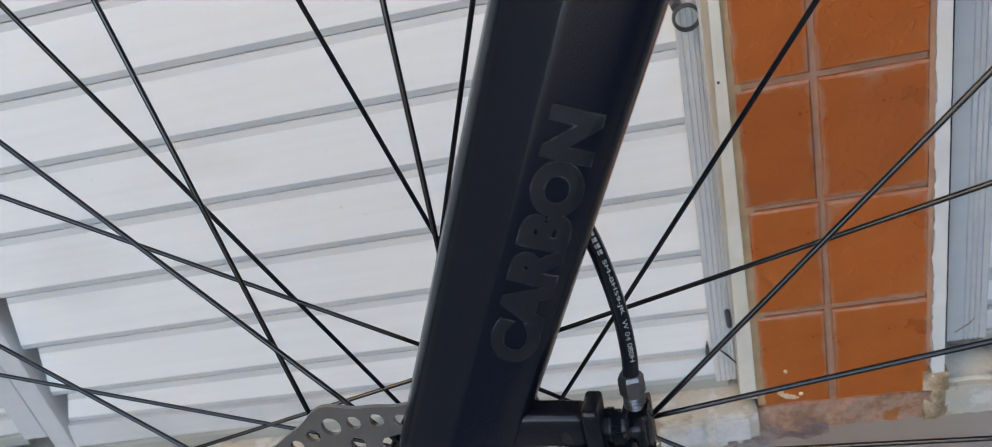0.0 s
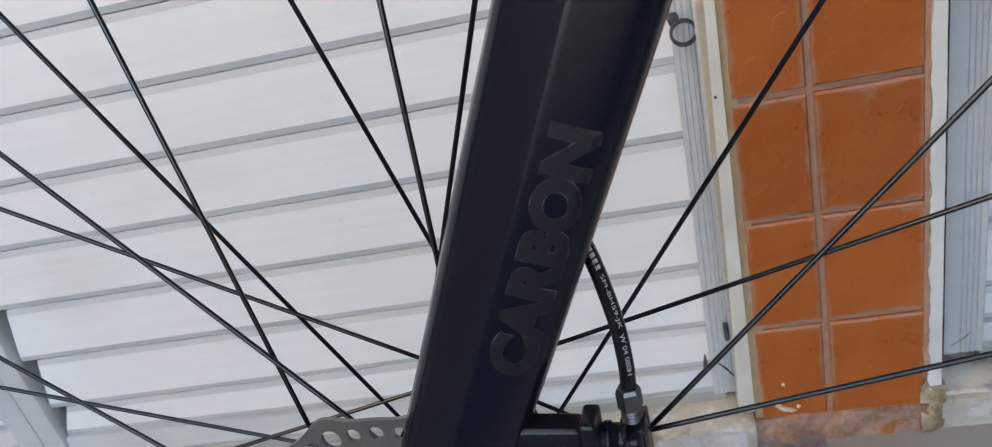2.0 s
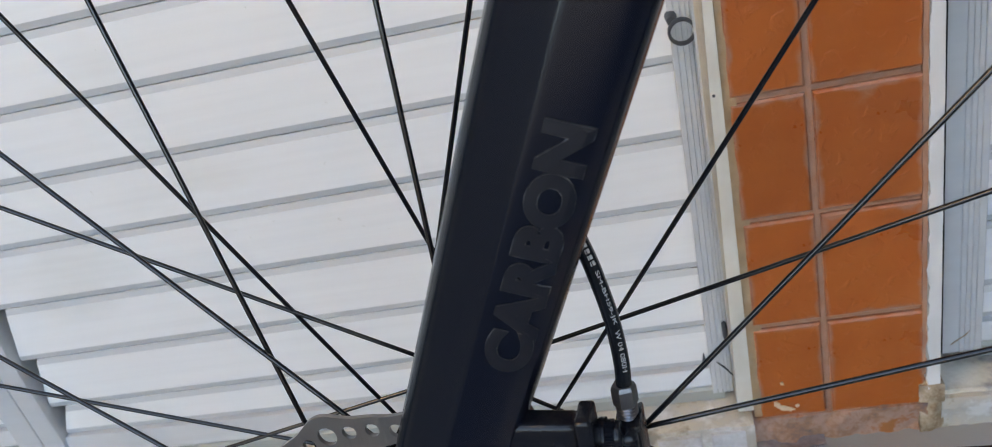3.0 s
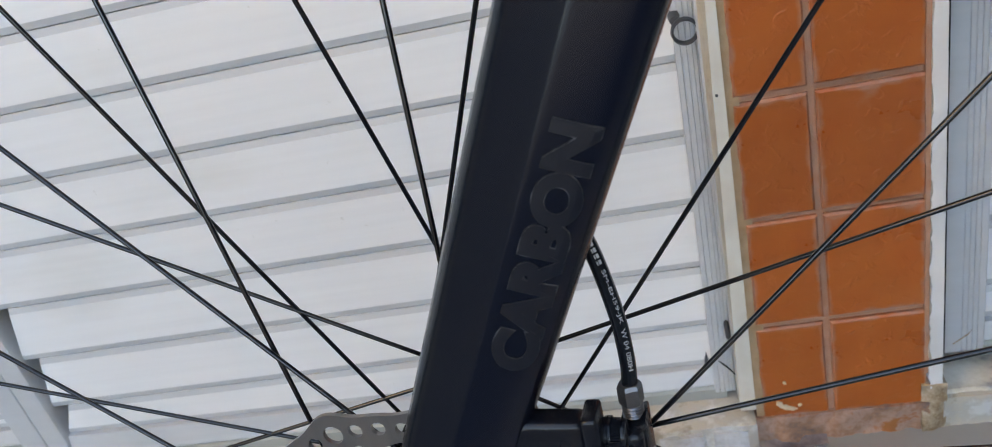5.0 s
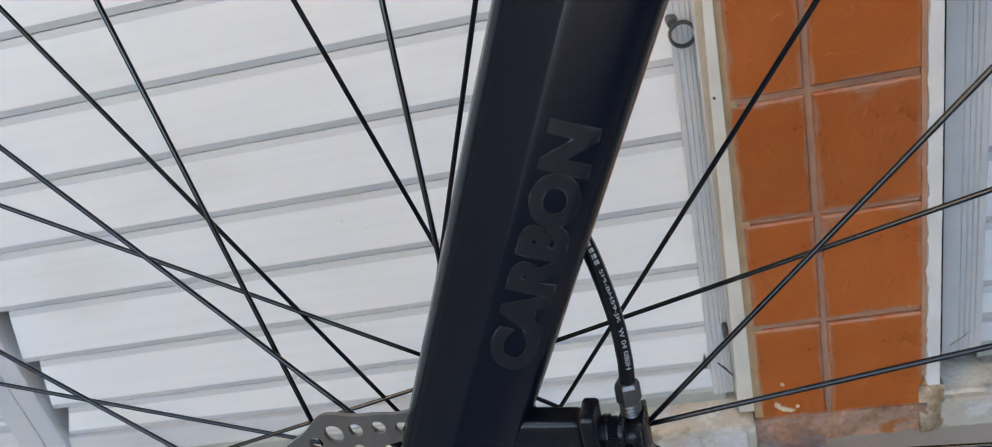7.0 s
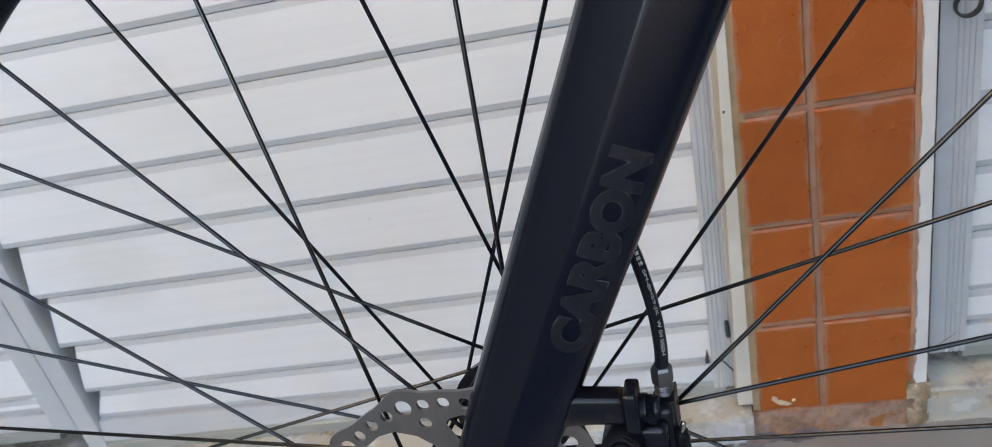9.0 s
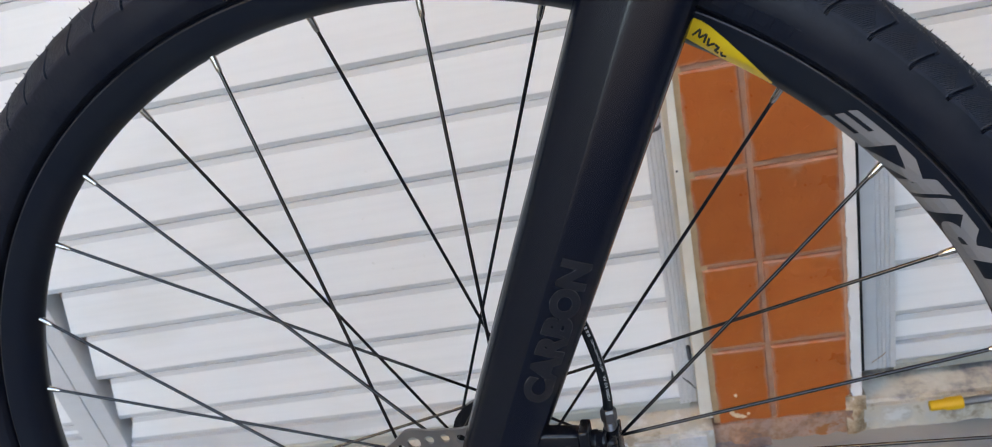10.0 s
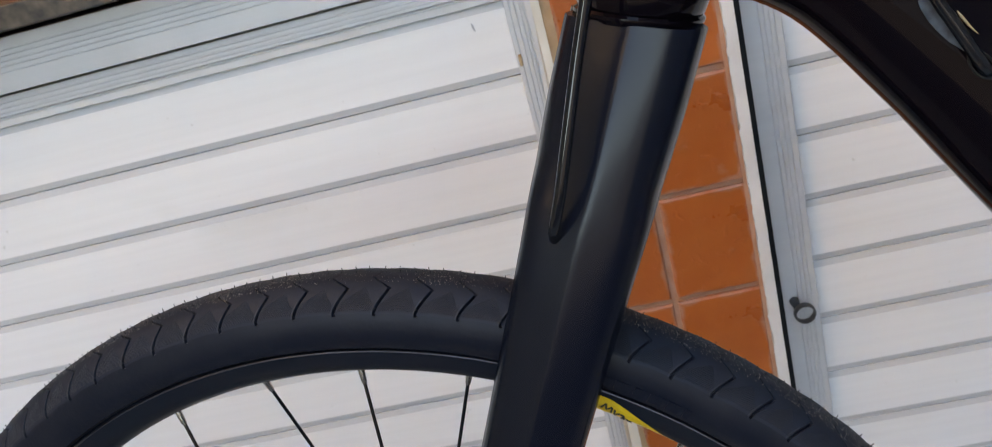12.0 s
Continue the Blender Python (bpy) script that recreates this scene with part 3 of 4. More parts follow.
# marks and fittings at the corners of the two leaves
part("hinge", box(-0.0815, -0.0772, 0.014, 0.026, 0.114, 0.128, 0.0018), M_KNOB, left_door, "small dark hinge")
part("corner_block", tube([(-0.1008, 0.0250, 0.0795), (-0.1003, 0.0256, 0.0860), (-0.1000, 0.0262, 0.0935)], [0.0030, 0.0022, 0.0004], 4), M_KNOB, left_door, "dark wedge")
part("mitre_joint", tube([(-0.0900, 0.0236, 0.0840), (-0.0840, 0.0232, 0.0772), (-0.0772, 0.0236, 0.0665)], [0.0005, 0.0009, 0.0006], 6), M_DARK, left_door, "dark mitre joint")
part("mitre_joint", tube([(0.1062, 0.0236, 0.0722), (0.1180, 0.0232, 0.0815), (0.1316, 0.0300, 0.0918)], [0.0004, 0.0005, 0.0003], 6), M_RUST, right_door, "rust-stained mitre joint")
part("rust_spot", box(-0.0870, -0.0842, 0.0225, 0.0345, 0.6895, 0.7000, 0.0010), M_RUST, left_door, "rust spot")
part("scuff", tube([(-0.1195, 0.0350, 0.7330), (-0.1190, 0.0346, 0.7300), (-0.1178, 0.0350, 0.7255)], [0.0006, 0.0011, 0.0004], 6), M_CHAMFER, left_door, "grey scuff")

# fixed frames round the doors
f1 = thing("door_frame", "satin aluminium door frame with fine ribs under the counter", "door frame")
part("head", prism(ribbed(0.7775, 0.8230, 0.012, 0.06, [0.7950, 0.7998, 0.8040, 0.8086, 0.8130]), -1.47, -0.0690), M_ALU, f1, "ribbed head bar")
sag(part("jamb", box(-0.0692, -0.0630, 0.006, 0.060, 0.050, 0.829, 0.0005), M_ALU, f1), 0.0075)
f2 = thing("door_frame", "satin aluminium door frame beside the tiled pillar", "door frame")
part("head", prism(ribbed(0.7875, 0.8230, 0.012, 0.06, [0.7990, 0.8040, 0.8086, 0.8130]), 0.0890, 0.80), M_ALU, f2, "ribbed head bar")
part("jamb_seal", box(0.0892, 0.0986, 0.020, 0.060, 0.066, 0.7870), M_DARK, f2, "black gap seal")


def splay(ob, left, right):
    """Lets a strip drift and widen towards its foot."""
    xs = [v.co.x for v in ob.data.vertices]
    a, b = min(xs), max(xs)
    for v in ob.data.vertices:
        v.co.x -= (left + (right - left) * (v.co.x - a) / (b - a)) * min(1.1, max(0.0, (0.45 - v.co.z) / 0.36))
    return ob


def ragged(ob, amount):
    """Breaks the straight left edge of a strip into an uneven, peeling one."""
    a = min(v.co.x for v in ob.data.vertices)
    b = max(v.co.x for v in ob.data.vertices)
    for v in ob.data.vertices:
        near = 1 - (v.co.x - a) / (b - a)
        v.co.x += near * amount * (noise.noise(Vector((3.0, 0, v.co.z * 55))) + 0.6 * noise.noise(Vector((8.0, 0, v.co.z * 170))))
    return ob


splay(tagged(part("trim_left", lumpy(-0.0655, -0.0588, -0.001, 0.06, 0.045, 0.829, step=0.008, amount=0.0007, seed=2.2), M_STRIP, smooth=60), "aged cream painted strip between door and pillar", "trim strip", kind="structure"), 0.0110, 0.0050)
ragged(tagged(part("trim_right", lumpy(0.0800, 0.0900, -0.003, 0.06, 0.045, 0.829, step=0.003, amount=0.0012, seed=7.7), M_STRIP_LIT, smooth=60), "painted plaster strip beside the pillar, cooler light in its colour, peeling edge", "trim strip", kind="structure"), 0.0024)


# ---------------------------------------------------------------- the bicycle, in its own axes
# x runs back along the wheel, y away from the camera's side, z up in the wheel's plane; the origin is the hub
HUB = Vector((-0.2168, -0.3565, 0.3493))
NR = Vector((0.11225, 0.98769, -0.10891)).normalized()
EU = NR.cross(Vector((0, 0, 1))).normalized()
EV = EU.cross(NR)
BIKE = Matrix.Translation(HUB) @ Matrix((EU, NR, EV)).transposed().to_4x4()
bike = thing("bicycle", "black carbon-fork bicycle leaning by the counter", "bicycle", matrix=BIKE)


def polar(a, r, w):
    return Vector((r * math.cos(a), w, r * math.sin(a)))


def revolve(profile, segs, closed=True):
    """Turns a profile of (w, r) points round the axle."""
    loops = [[polar(2 * math.pi * i / segs, r, w) for w, r in profile] for i in range(segs)]
    return rings(bmesh.new(), loops, wrap=True)


# tyre: a fine skin with cut chevron grooves
def tyre_bm():
    prof = [(-0.0105, 0.3105), (-0.0125, 0.3134), (-0.0160, 0.3137), (-0.0184, 0.3150), (-0.0202, 0.3182), (-0.0212, 0.3224), (-0.0214, 0.3266), (-0.0210, 0.3303), (-0.0203, 0.3331), (-0.0196, 0.3351), (-0.0186, 0.3372), (-0.0172, 0.3393), (-0.0156, 0.3412), (-0.0138, 0.3430), (-0.0118, 0.3446), (-0.0096, 0.3459), (-0.0073, 0.3469), (-0.0049, 0.3475), (-0.0025, 0.3479), (0.0000, 0.3480)]
    prof = prof + [(-w, r) for w, r in prof[-2::-1]]
    n, k = 100, len(prof)
    pitch = 360.0 / n
    cols = [(-0.15, 0), (-0.085, 1), (0.085, 1), (0.15, 0), (0.8, 0), (1.5, 0), (2.2, 0), (2.9, 0)]

    def bend(w):
        return sum(kink(abs(w) + d) for d in (-0.0003, 0.0003)) / 2

    def kink(s):
        s = abs(s)
        if s > 0.0196:
            return 0.0
        if s > 0.0120:
            return -1.25 * (0.0196 - s) / 0.0076
        if s > 0.0055:
            return -1.25 + 1.80 * (0.0120 - s) / 0.0065
        return 0.55 * (s / 0.0055) ** 2

    loops, uvs = [], []
    for i in range(n):
        for off, cut in cols:
            row, ur = [], []
            for j, (w, r) in enumerate(prof):
                s = abs(w)
                deep = cut and 0.0060 < s < 0.0198 and r > 0.3335
                a = radians(i * pitch + 1.31 + off + bend(w))
                lift = 0.0003 + 0.0005 * math.sin(math.pi * max(0.0, off - 0.15) / (pitch - 0.30)) * min(1.0, s / 0.006) if 0.3325 < r else 0.0
                row.append(polar(a, r + lift - (0.0020 if deep else 0), w * (0.95 if deep else 1)))
                ur.append((i + off / pitch, j / (k - 1)))
            loops.append(row)
            uvs.append(ur)
    bm = bmesh.new()
    layer = bm.loops.layers.uv.new("UVMap")
    rows = [[bm.verts.new(p) for p in row] for row in loops]
    m = len(rows)
    for i in range(m):
        a, b = rows[i], rows[(i + 1) % m]
        ua, ub = uvs[i], uvs[(i + 1) % m]
        shift = n if i == m - 1 else 0
        for j in range(k - 1):
            f = bm.faces.new((a[j], a[j + 1], b[j + 1], b[j]))
            for lp, (x, y) in zip(f.loops, (ua[j], ua[j + 1], (ub[j + 1][0] + shift, ub[j + 1][1]), (ub[j][0] + shift, ub[j][1]))):
                lp[layer].uv = (x, y)
        f = bm.faces.new((a[k - 1], a[0], b[0], b[k - 1]))
    return bm


tyre = part("tyre", tyre_bm(), M_TYRE, bike, "black slick tyre with chevron grooves and dust", smooth=24)

# moulding hairs on the crown
bm = bmesh.new()
rnd = random.Random(4)
for i in range(840):
    a = 2 * math.pi * (i + rnd.uniform(-0.12, 0.12)) / 840
    w = (-0.0065, 0.0, 0.0065)[i % 3] + rnd.uniform(-0.0004, 0.0004)
    r = 0.3484 - 9.0 * w * w
    h = rnd.uniform(0.0003, 0.0014)
    b = a + rnd.uniform(-0.0016, 0.0016)
    tube([polar(a, r - 0.0005, w), polar(b, r + h, w + rnd.uniform(-0.0003, 0.0003))], [0.00030, 0.00020], 4, bm)
tagged(part("moulding_hairs", bm, M_TYRE, tyre, "tiny rubber hairs"), kind="stuff")

# raised characters on the sidewall that cannot be read
for k, (a, wd) in enumerate([(62.0, 1.3), (60.3, 1.2), (58.7, 1.2), (57.1, 1.0), (55.6, 1.2), (54.0, 1.1), (52.7, 0.5)]):
    r0, r1 = 0.3180, 0.3232
    a0, a1 = radians(a - wd / 2), radians(a + wd / 2)
    bm = bmesh.new()
    loops = [[polar(x, r0, -0.0208), polar(x, r1, -0.0219), polar(x, r1, -0.0200), polar(x, r0, -0.0190)] for x in (a0, (a0 + a1) / 2, a1)]
    part("raised_mark", rings(bm, loops), M_TYRE, tyre)

# rim
RIM_SIDE = [(0.2938, 0.0), (0.2942, -0.0020), (0.2955, -0.0050), (0.2973, -0.0080), (0.2990, -0.0105), (0.3030, -0.0130), (0.3100, -0.0148)]
rim_prof = [(-0.0095, 0.3119), (-0.0138, 0.3119), (-0.0148, 0.3117), (-0.0151, 0.3112)] + [(w, r) for r, w in RIM_SIDE[::-1]]
rim_prof = rim_prof + [(-w, r) for w, r in rim_prof[-2::-1]]
rim = part("rim", revolve(rim_prof, 256), M_RIM, bike, "black anodised aluminium rim", smooth=30)


# thin pale ring that draws the lip's highlight
part("rim_edge", revolve([(-0.0149, 0.3108), (-0.0153, 0.3113), (-0.0151, 0.3117), (-0.0147, 0.3112)], 256), M_EDGE, rim, "pale rim lip, highlight put into its colour", smooth=60)


def rim_face(a, r, lift=0.0003):
    """A place on the rim's curved side wall."""
    w = RIM_SIDE[-1][1]
    for (r0, w0), (r1, w1) in zip(RIM_SIDE, RIM_SIDE[1:]):
        if r < r1:
            w = w0 + (w1 - w0) * (r - r0) / (r1 - r0)
            break
    return polar(a, r - lift * 0.5, w - lift)


def strike(x, y, z):
    return rim_face(radians(15.6 + 29.2 * x + 2.6 * y - 1.2 * y * y), 0.3078 - 0.0111 * y - 0.0023 * y * y, 0.0004)


part("rim_lettering", lettering("STRIKE", strike, bold=0.05, cuts=4), M_GREY, rim, "wide silver-grey letters")
# yellow wedge with a dark illegible mark
bm = bmesh.new()
rows = []
for i in range(15):
    a = 61.5 - (61.5 - 51.4) * i / 14
    top = 0.3088 if a > 59.0 else 0.2960 + 0.0128 * (a - 51.4) / (59.0 - 51.4)
    low = 0.2947 if a < 56.0 else 0.2947 + 0.0009 * (a - 56.0) ** 1.05
    rows.append([bm.verts.new(rim_face(radians(a), low + (max(top, low + 0.0002) - low) * j / 7)) for j in range(8)])
for p, q in zip(rows, rows[1:]):
    for j in range(7):
        bm.faces.new((p[j], p[j + 1], q[j + 1], q[j]))
wedge = part("rim_decal", bm, M_YELLOW, rim, "yellow wedge-shaped decal", smooth=60)


def ink(a0, r0, a1, r1, width=0.0005):
    """One straight black stroke on the decal, from (a0, r0) to (a1, r1)."""
    line = [rim_face(radians(a0 + (a1 - a0) * i / 4), r0 + (r1 - r0) * i / 4, 0.0006) for i in range(5)]
    side = (line[-1] - line[0]).cross(Vector((0, 1, 0))).normalized() * width
    bm = bmesh.new()
    pairs = [(bm.verts.new(p - side), bm.verts.new(p + side)) for p in line]
    for (p, q), (u, v) in zip(pairs, pairs[1:]):
        bm.faces.new((p, q, v, u))
    part("decal_mark", bm, M_INK, wedge)


def inked(a, r):
    """Strokes lean along the wedge and shrink towards its tip."""
    a = 59.5 - (60.1 - a) * 0.64
    return a, 0.3034 - (59.5 - a) * 0.0012 + (r - 0.3010) * 0.85


for a0, r0, a1, r1 in ((60.1, 0.2985, 59.5, 0.3040), (59.5, 0.3040, 59.2, 0.2995), (59.2, 0.2995, 58.5, 0.3036), (58.5, 0.3036, 58.3, 0.2985), (58.0, 0.3028, 57.7, 0.2984), (57.7, 0.2984, 57.0, 0.3020), (56.9, 0.3016, 56.2, 0.3010), (56.2, 0.3010, 56.6, 0.2986), (56.6, 0.2986, 55.9, 0.2982), (55.7, 0.3002, 55.4, 0.2978), (55.4, 0.2978, 54.8, 0.2994)):
    ink(*inked(a0, r0), *inked(a1, r1))

# hub
hub_prof = [(-0.046, 0.009), (-0.040, 0.012), (-0.030, 0.022), (-0.0245, 0.024), (-0.0240, 0.0315), (-0.0195, 0.0320), (-0.0180, 0.024), (-0.010, 0.0165), (0.025, 0.0160), (0.0445, 0.024), (0.0460, 0.0320), (0.0505, 0.0315), (0.0513, 0.022), (0.0535, 0.012), (0.0545, 0.009), (0.0545, 0.004), (-0.046, 0.004)]
part("hub", revolve(hub_prof, 64), M_HARD, bike, "black disc hub shell", smooth=35)

# spokes: thirty-two, crossing three times, alternately to the two flanges
for i in range(32):
    a = radians(16.44 + 11.25 * i)
    near = i % 2 == 0
    lead = 1 if i % 4 in (0, 1) else -1
    w, head = (-0.0220, 0.0022) if near else (0.0495, 0.0003)
    h = a + lead * radians((80.5, 84.7, 83.2, 80.0)[i % 4])
    p1, p0 = polar(h, 0.0290 if near else 0.0284, w + (head if i % 4 < 2 else -head)), polar(a, 0.2935, -0.0015 if near else 0.0015)
    d = (p0 - p1).normalized()
    sp = part("spoke", tube([p1, p1 + (p0 - p1) * 0.5, p0 - d * 0.005], 0.00098, 10), M_SPOKE, bike, smooth=60)
    nb = tube([p0 - d * 0.0074, p0 - d * 0.0067, p0 - d * 0.0030, p0 + d * 0.003], [0.0012, 0.0015, 0.0017, 0.0019], 10)
    part("nipple", nb, M_NIPPLE, sp, "nickel-plated nipple", smooth=40)


# brake rotor, cut out with its holes
def rotor_bm(w=-0.0350, thick=0.0018):
    bm = bmesh.new()

    def loop(points):
        vs = [bm.verts.new((x, w, z)) for x, z in points]
        return [bm.edges.new((vs[i], vs[(i + 1) % len(vs)])) for i in range(len(vs))]

    def circle(cx, cz, r, n):
        return [(cx + r * math.cos(2 * math.pi * i / n), cz + r * math.sin(2 * math.pi * i / n)) for i in range(n)]

    def at(deg, r):
        return r * math.cos(radians(deg)), r * math.sin(radians(deg))

    edges = loop([at(d, 0.0720 + 0.0019 * math.cos(11 * radians(d - 107.5)) + 0.0006 * math.cos(22 * radians(d - 107.5))) for d in np.arange(0, 360, 1.5)])
    edges += loop(circle(0, 0, 0.0170, 32))
    for k in range(44):
        d = 107.5 + 360.0 / 44 * k
        big = k % 4 == 0
        edges += loop(circle(*at(d, 0.0656 if big else 0.0650), 0.0039 if big else 0.0028, 14))
    for k in range(6):
        d = 101.6 + 60 * k
        edges += loop(circle(*at(d, 0.0560), 0.0029, 12))
        # the window between this slanting arm and the next
        edges += loop([at(d + x, r) for x, r in ((-18, 0.0290), (-8, 0.0365), (0.5, 0.0437), (7.4, 0.0510), (16, 0.0570), (24, 0.0592), (33, 0.0597), (43, 0.0590), (49, 0.0570), (51.5, 0.0535), (46.4, 0.0447), (39, 0.0365), (30, 0.0290), (6, 0.0275))])
    bmesh.ops.triangle_fill(bm, use_beauty=True, edges=edges, normal=(0, -1, 0))
    faces = bm.faces[:]
    made = bmesh.ops.extrude_face_region(bm, geom=faces)["geom"]
    for v in made:
        if isinstance(v, bmesh.types.BMVert):
            v.co.y += thick
    return bm


part("brake_rotor", rotor_bm(), M_STEEL, bike, "drilled wavy steel brake rotor", smooth=30)

# fork: two blades on the steering line, a crown above the tyre
DX, DZ = 0.4168, 0.9090
AX, AZ = 0.9090, -0.4168
TILT_TOP = 0.12


def axis(v):
    """The blade's centre line at the height v."""
    return 0.0037 + 0.4585 * v, v


HALF = [(-0.034, 0.0150), (0.030, 0.0165), (0.060, 0.0185), (0.100, 0.0199), (0.200, 0.0221), (0.300, 0.0243), (0.350, 0.0258), (0.385, 0.0281), (0.410, 0.0290), (0.440, 0.0291)]
OUTER = [(-0.034, 0.0600), (0.060, 0.0570), (0.100, 0.0545), (0.200, 0.0520), (0.300, 0.0500), (0.340, 0.0490), (0.365, 0.0475), (0.390, 0.0448), (0.415, 0.0412), (0.440, 0.0370)]
INNER = [(-0.034, 0.0500), (0.060, 0.0350), (0.100, 0.0290), (0.200, 0.0270), (0.300, 0.0265), (0.350, 0.0250), (0.365, 0.0200), (0.380, 0.0), (0.440, 0.0)]


def lerp(table, v):
    if v <= table[0][0]:
        return table[0][1]
    for (a, x), (b, y) in zip(table, table[1:]):
        if v <= b:
            return x + (y - x) * (v - a) / (b - a)
    return table[-1][1]


def blade_section(v, side=-1):
    """The outline of a blade's cut square to the steering line: a blunt leading edge, a soft ridge, a flat outer face."""
    cx, cz = axis(v)
    h, o, n = lerp(HALF, v), lerp(OUTER, v), lerp(INNER, v)
    t = o - n
    lead = lerp([(0.0, 1.10), (0.10, 1.05), (0.20, 1.01), (0.30, 1.0), (0.44, 1.0)], v)
    k = min(1.0, max(0.0, (v - 0.20) / 0.20))
    k = k * k * (3 - 2 * k)
    raw = [(-0.78, n), (-1.0, n + 0.18 * t), (-1.04, n + 0.40 * t), (-0.96, n + 0.60 * t), (-0.80, n + (0.76 - 0.040 * k) * t), (-0.72, n + (0.80 - 0.045 * k) * t), (-0.46, n + (0.8825 - 0.045 * k) * t), (-0.20, n + (0.965 - 0.030 * k) * t), (-0.13, n + (0.987 - 0.028 * k) * t), (-0.08, n + (1.0 - 0.025 * k) * t), (-0.02, n + (0.9985 - 0.012 * k) * t), (0.05, n + (0.994 - 0.003 * k) * t), (0.30, n + (0.97 + 0.022 * k) * t), (0.45, n + (0.949 + 0.030 * k) * t), (0.62, n + (0.925 + 0.020 * k) * t), (0.84, n + (0.86 - 0.030 * k) * t), (0.95, n + (0.72 - 0.10 * k) * t), (1.0, n + 0.50 * t), (0.94, n + 0.22 * t), (0.70, n)]
    tip = TILT_TOP * min(1.0, max(0.0, (v - 0.34) / 0.10))
    return [Vector((cx + (AX + tip * DX) * h * s, side * w, cz + (AZ + tip * DZ) * h * s)) for s, w in ((s * lead if s < -0.2 else s, w) for s, w in raw)]


def blade_face(s, v, lift):
    """A place on the flat outer face: s metres behind the centre line."""
    h, o, n = lerp(HALF, v), lerp(OUTER, v), lerp(INNER, v)
    t, q = o - n, s / h
    keys = [(-0.08, 1.0), (-0.02, 0.9985), (0.05, 0.994), (0.30, 0.97), (0.45, 0.949), (0.62, 0.925), (0.84, 0.86), (0.95, 0.72)]
    w = n + t * lerp(keys, q)
    cx, cz = axis(v)
    return Vector((cx + AX * s, -(w + lift), cz + AZ * s))


fork = thing("fork", "", "")
fork.parent = bike
heights = [-0.034, -0.02, 0.0, 0.015, 0.03, 0.045, 0.06, 0.08, 0.10, 0.13, 0.16, 0.20, 0.24, 0.28, 0.32, 0.345, 0.36, 0.37, 0.38, 0.39, 0.40, 0.41, 0.42, 0.43, 0.438, 0.4405]
for side in (-1, 1):
    bl = part("fork_blade", rings(bmesh.new(), [blade_section(v, side) for v in heights]), M_FORK, fork, "matte black carbon blade", smooth=50)
    if side == -1:
        near_blade = bl
    dp = tube([(0, side * 0.046, 0), (0, side * 0.0485, 0), (0, side * 0.0600, 0), (0, side * 0.0620, 0)], [0.024, 0.026, 0.026, 0.023], 32)
    part("dropout", dp, M_FORK, fork, "matte black dropout", smooth=35)


def carbon(x, y, z):
    v0, v1 = 0.1036, 0.1778
    v = v0 + (v1 - v0) * x
    s = 0.0154 - 0.0138 * y
    p = blade_face(s, v, 0.0003 + (z + 0.01) * 0.010)
    return p


part("fork_lettering", lettering("CARBON", carbon, bold=0.055, depth=0.01, cuts=2), M_LETTER, near_blade, "satin black raised letters")


def carbon_edge(x, y, z):
    """The same letters a little fuller, just under the others, so that a painted edge highlight shows."""
    v = 0.1036 + 0.0742 * (0.5 + (x - 0.5) * 1.008)
    return blade_face(0.0154 - 0.0138 * (0.5 + (y - 0.5) * 1.04), v, 0.00022)


part("letter_edge", lettering("CARBON", carbon_edge, bold=0.071, cuts=2), M_LETTER_GLINT, near_blade, "pale broken highlights painted along the letters' edges")

# crown cap, head tube and down tube in gloss paint
frame_parts = thing("frame", "", "")
frame_parts.parent = bike


def steer(s):
    """A place on the steering line, s metres above the crown's top."""
    cx, cz = axis(0.4405)
    return Vector((cx + DX * s, 0, cz + DZ * s))


def round_section(c, ra, rw, n=28):
    return [c + Vector((AX + TILT_TOP * DX, 0, AZ + TILT_TOP * DZ)) * (ra * math.cos(a)) + Vector((0, 1, 0)) * (rw * math.sin(a)) for a in (2 * math.pi * i / n for i in range(n))]


part("crown_race", rings(bmesh.new(), [round_section(steer(s), r, q) for s, r, q in ((-0.001, 0.0270, 0.036), (0.0008, 0.0285, 0.037), (0.0022, 0.0285, 0.037), (0.0034, 0.0268, 0.036))]), M_FRAME, frame_parts, "black headset race", smooth=30)
part("head_tube", rings(bmesh.new(), [round_section(steer(s), r, q) for s, r, q in ((0.0030, 0.0262, 0.0345), (0.0046, 0.0276, 0.0358), (0.012, 0.0282, 0.0362), (0.024, 0.0275, 0.0345), (0.050, 0.0250, 0.0300), (0.100, 0.0220, 0.0260), (0.150, 0.0225, 0.0255))]), M_FRAME, frame_parts, "gloss black head tube", smooth=50)


def down_section(c, d, r, q, n=28):
    d = d.normalized()
    up = Vector((-d.z, 0, d.x))
    out = []
    for i in range(n):
        a = 2 * math.pi * i / n
        ca, sa = math.cos(a), math.sin(a)
        k = 1 / (abs(ca) ** 2.4 + abs(sa) ** 2.4) ** (1 / 2.4)
        out.append(c + up * (r * k * ca) + Vector((0, q * k * sa, 0)))
    return out


dpath = smooth_path([(0.214, 0, 0.492), (0.248, 0, 0.474), (0.288, 0, 0.4475), (0.3238, 0, 0.4014), (0.3630, 0, 0.3420), (0.460, 0, 0.199), (0.554, 0, 0.066)], 6)
loops = []
for i, p in enumerate(dpath):
    d = dpath[min(i + 1, len(dpath) - 1)] - dpath[max(i - 1, 0)]
    loops.append(down_section(p, d, 0.030 if i > 6 else 0.030 + 0.001 * (6 - i) + (0.009, 0.005, 0.002, 0, 0, 0, 0)[i], 0.027))
part("down_tube", rings(bmesh.new(), loops), M_FRAME, frame_parts, "gloss black down tube", smooth=50)

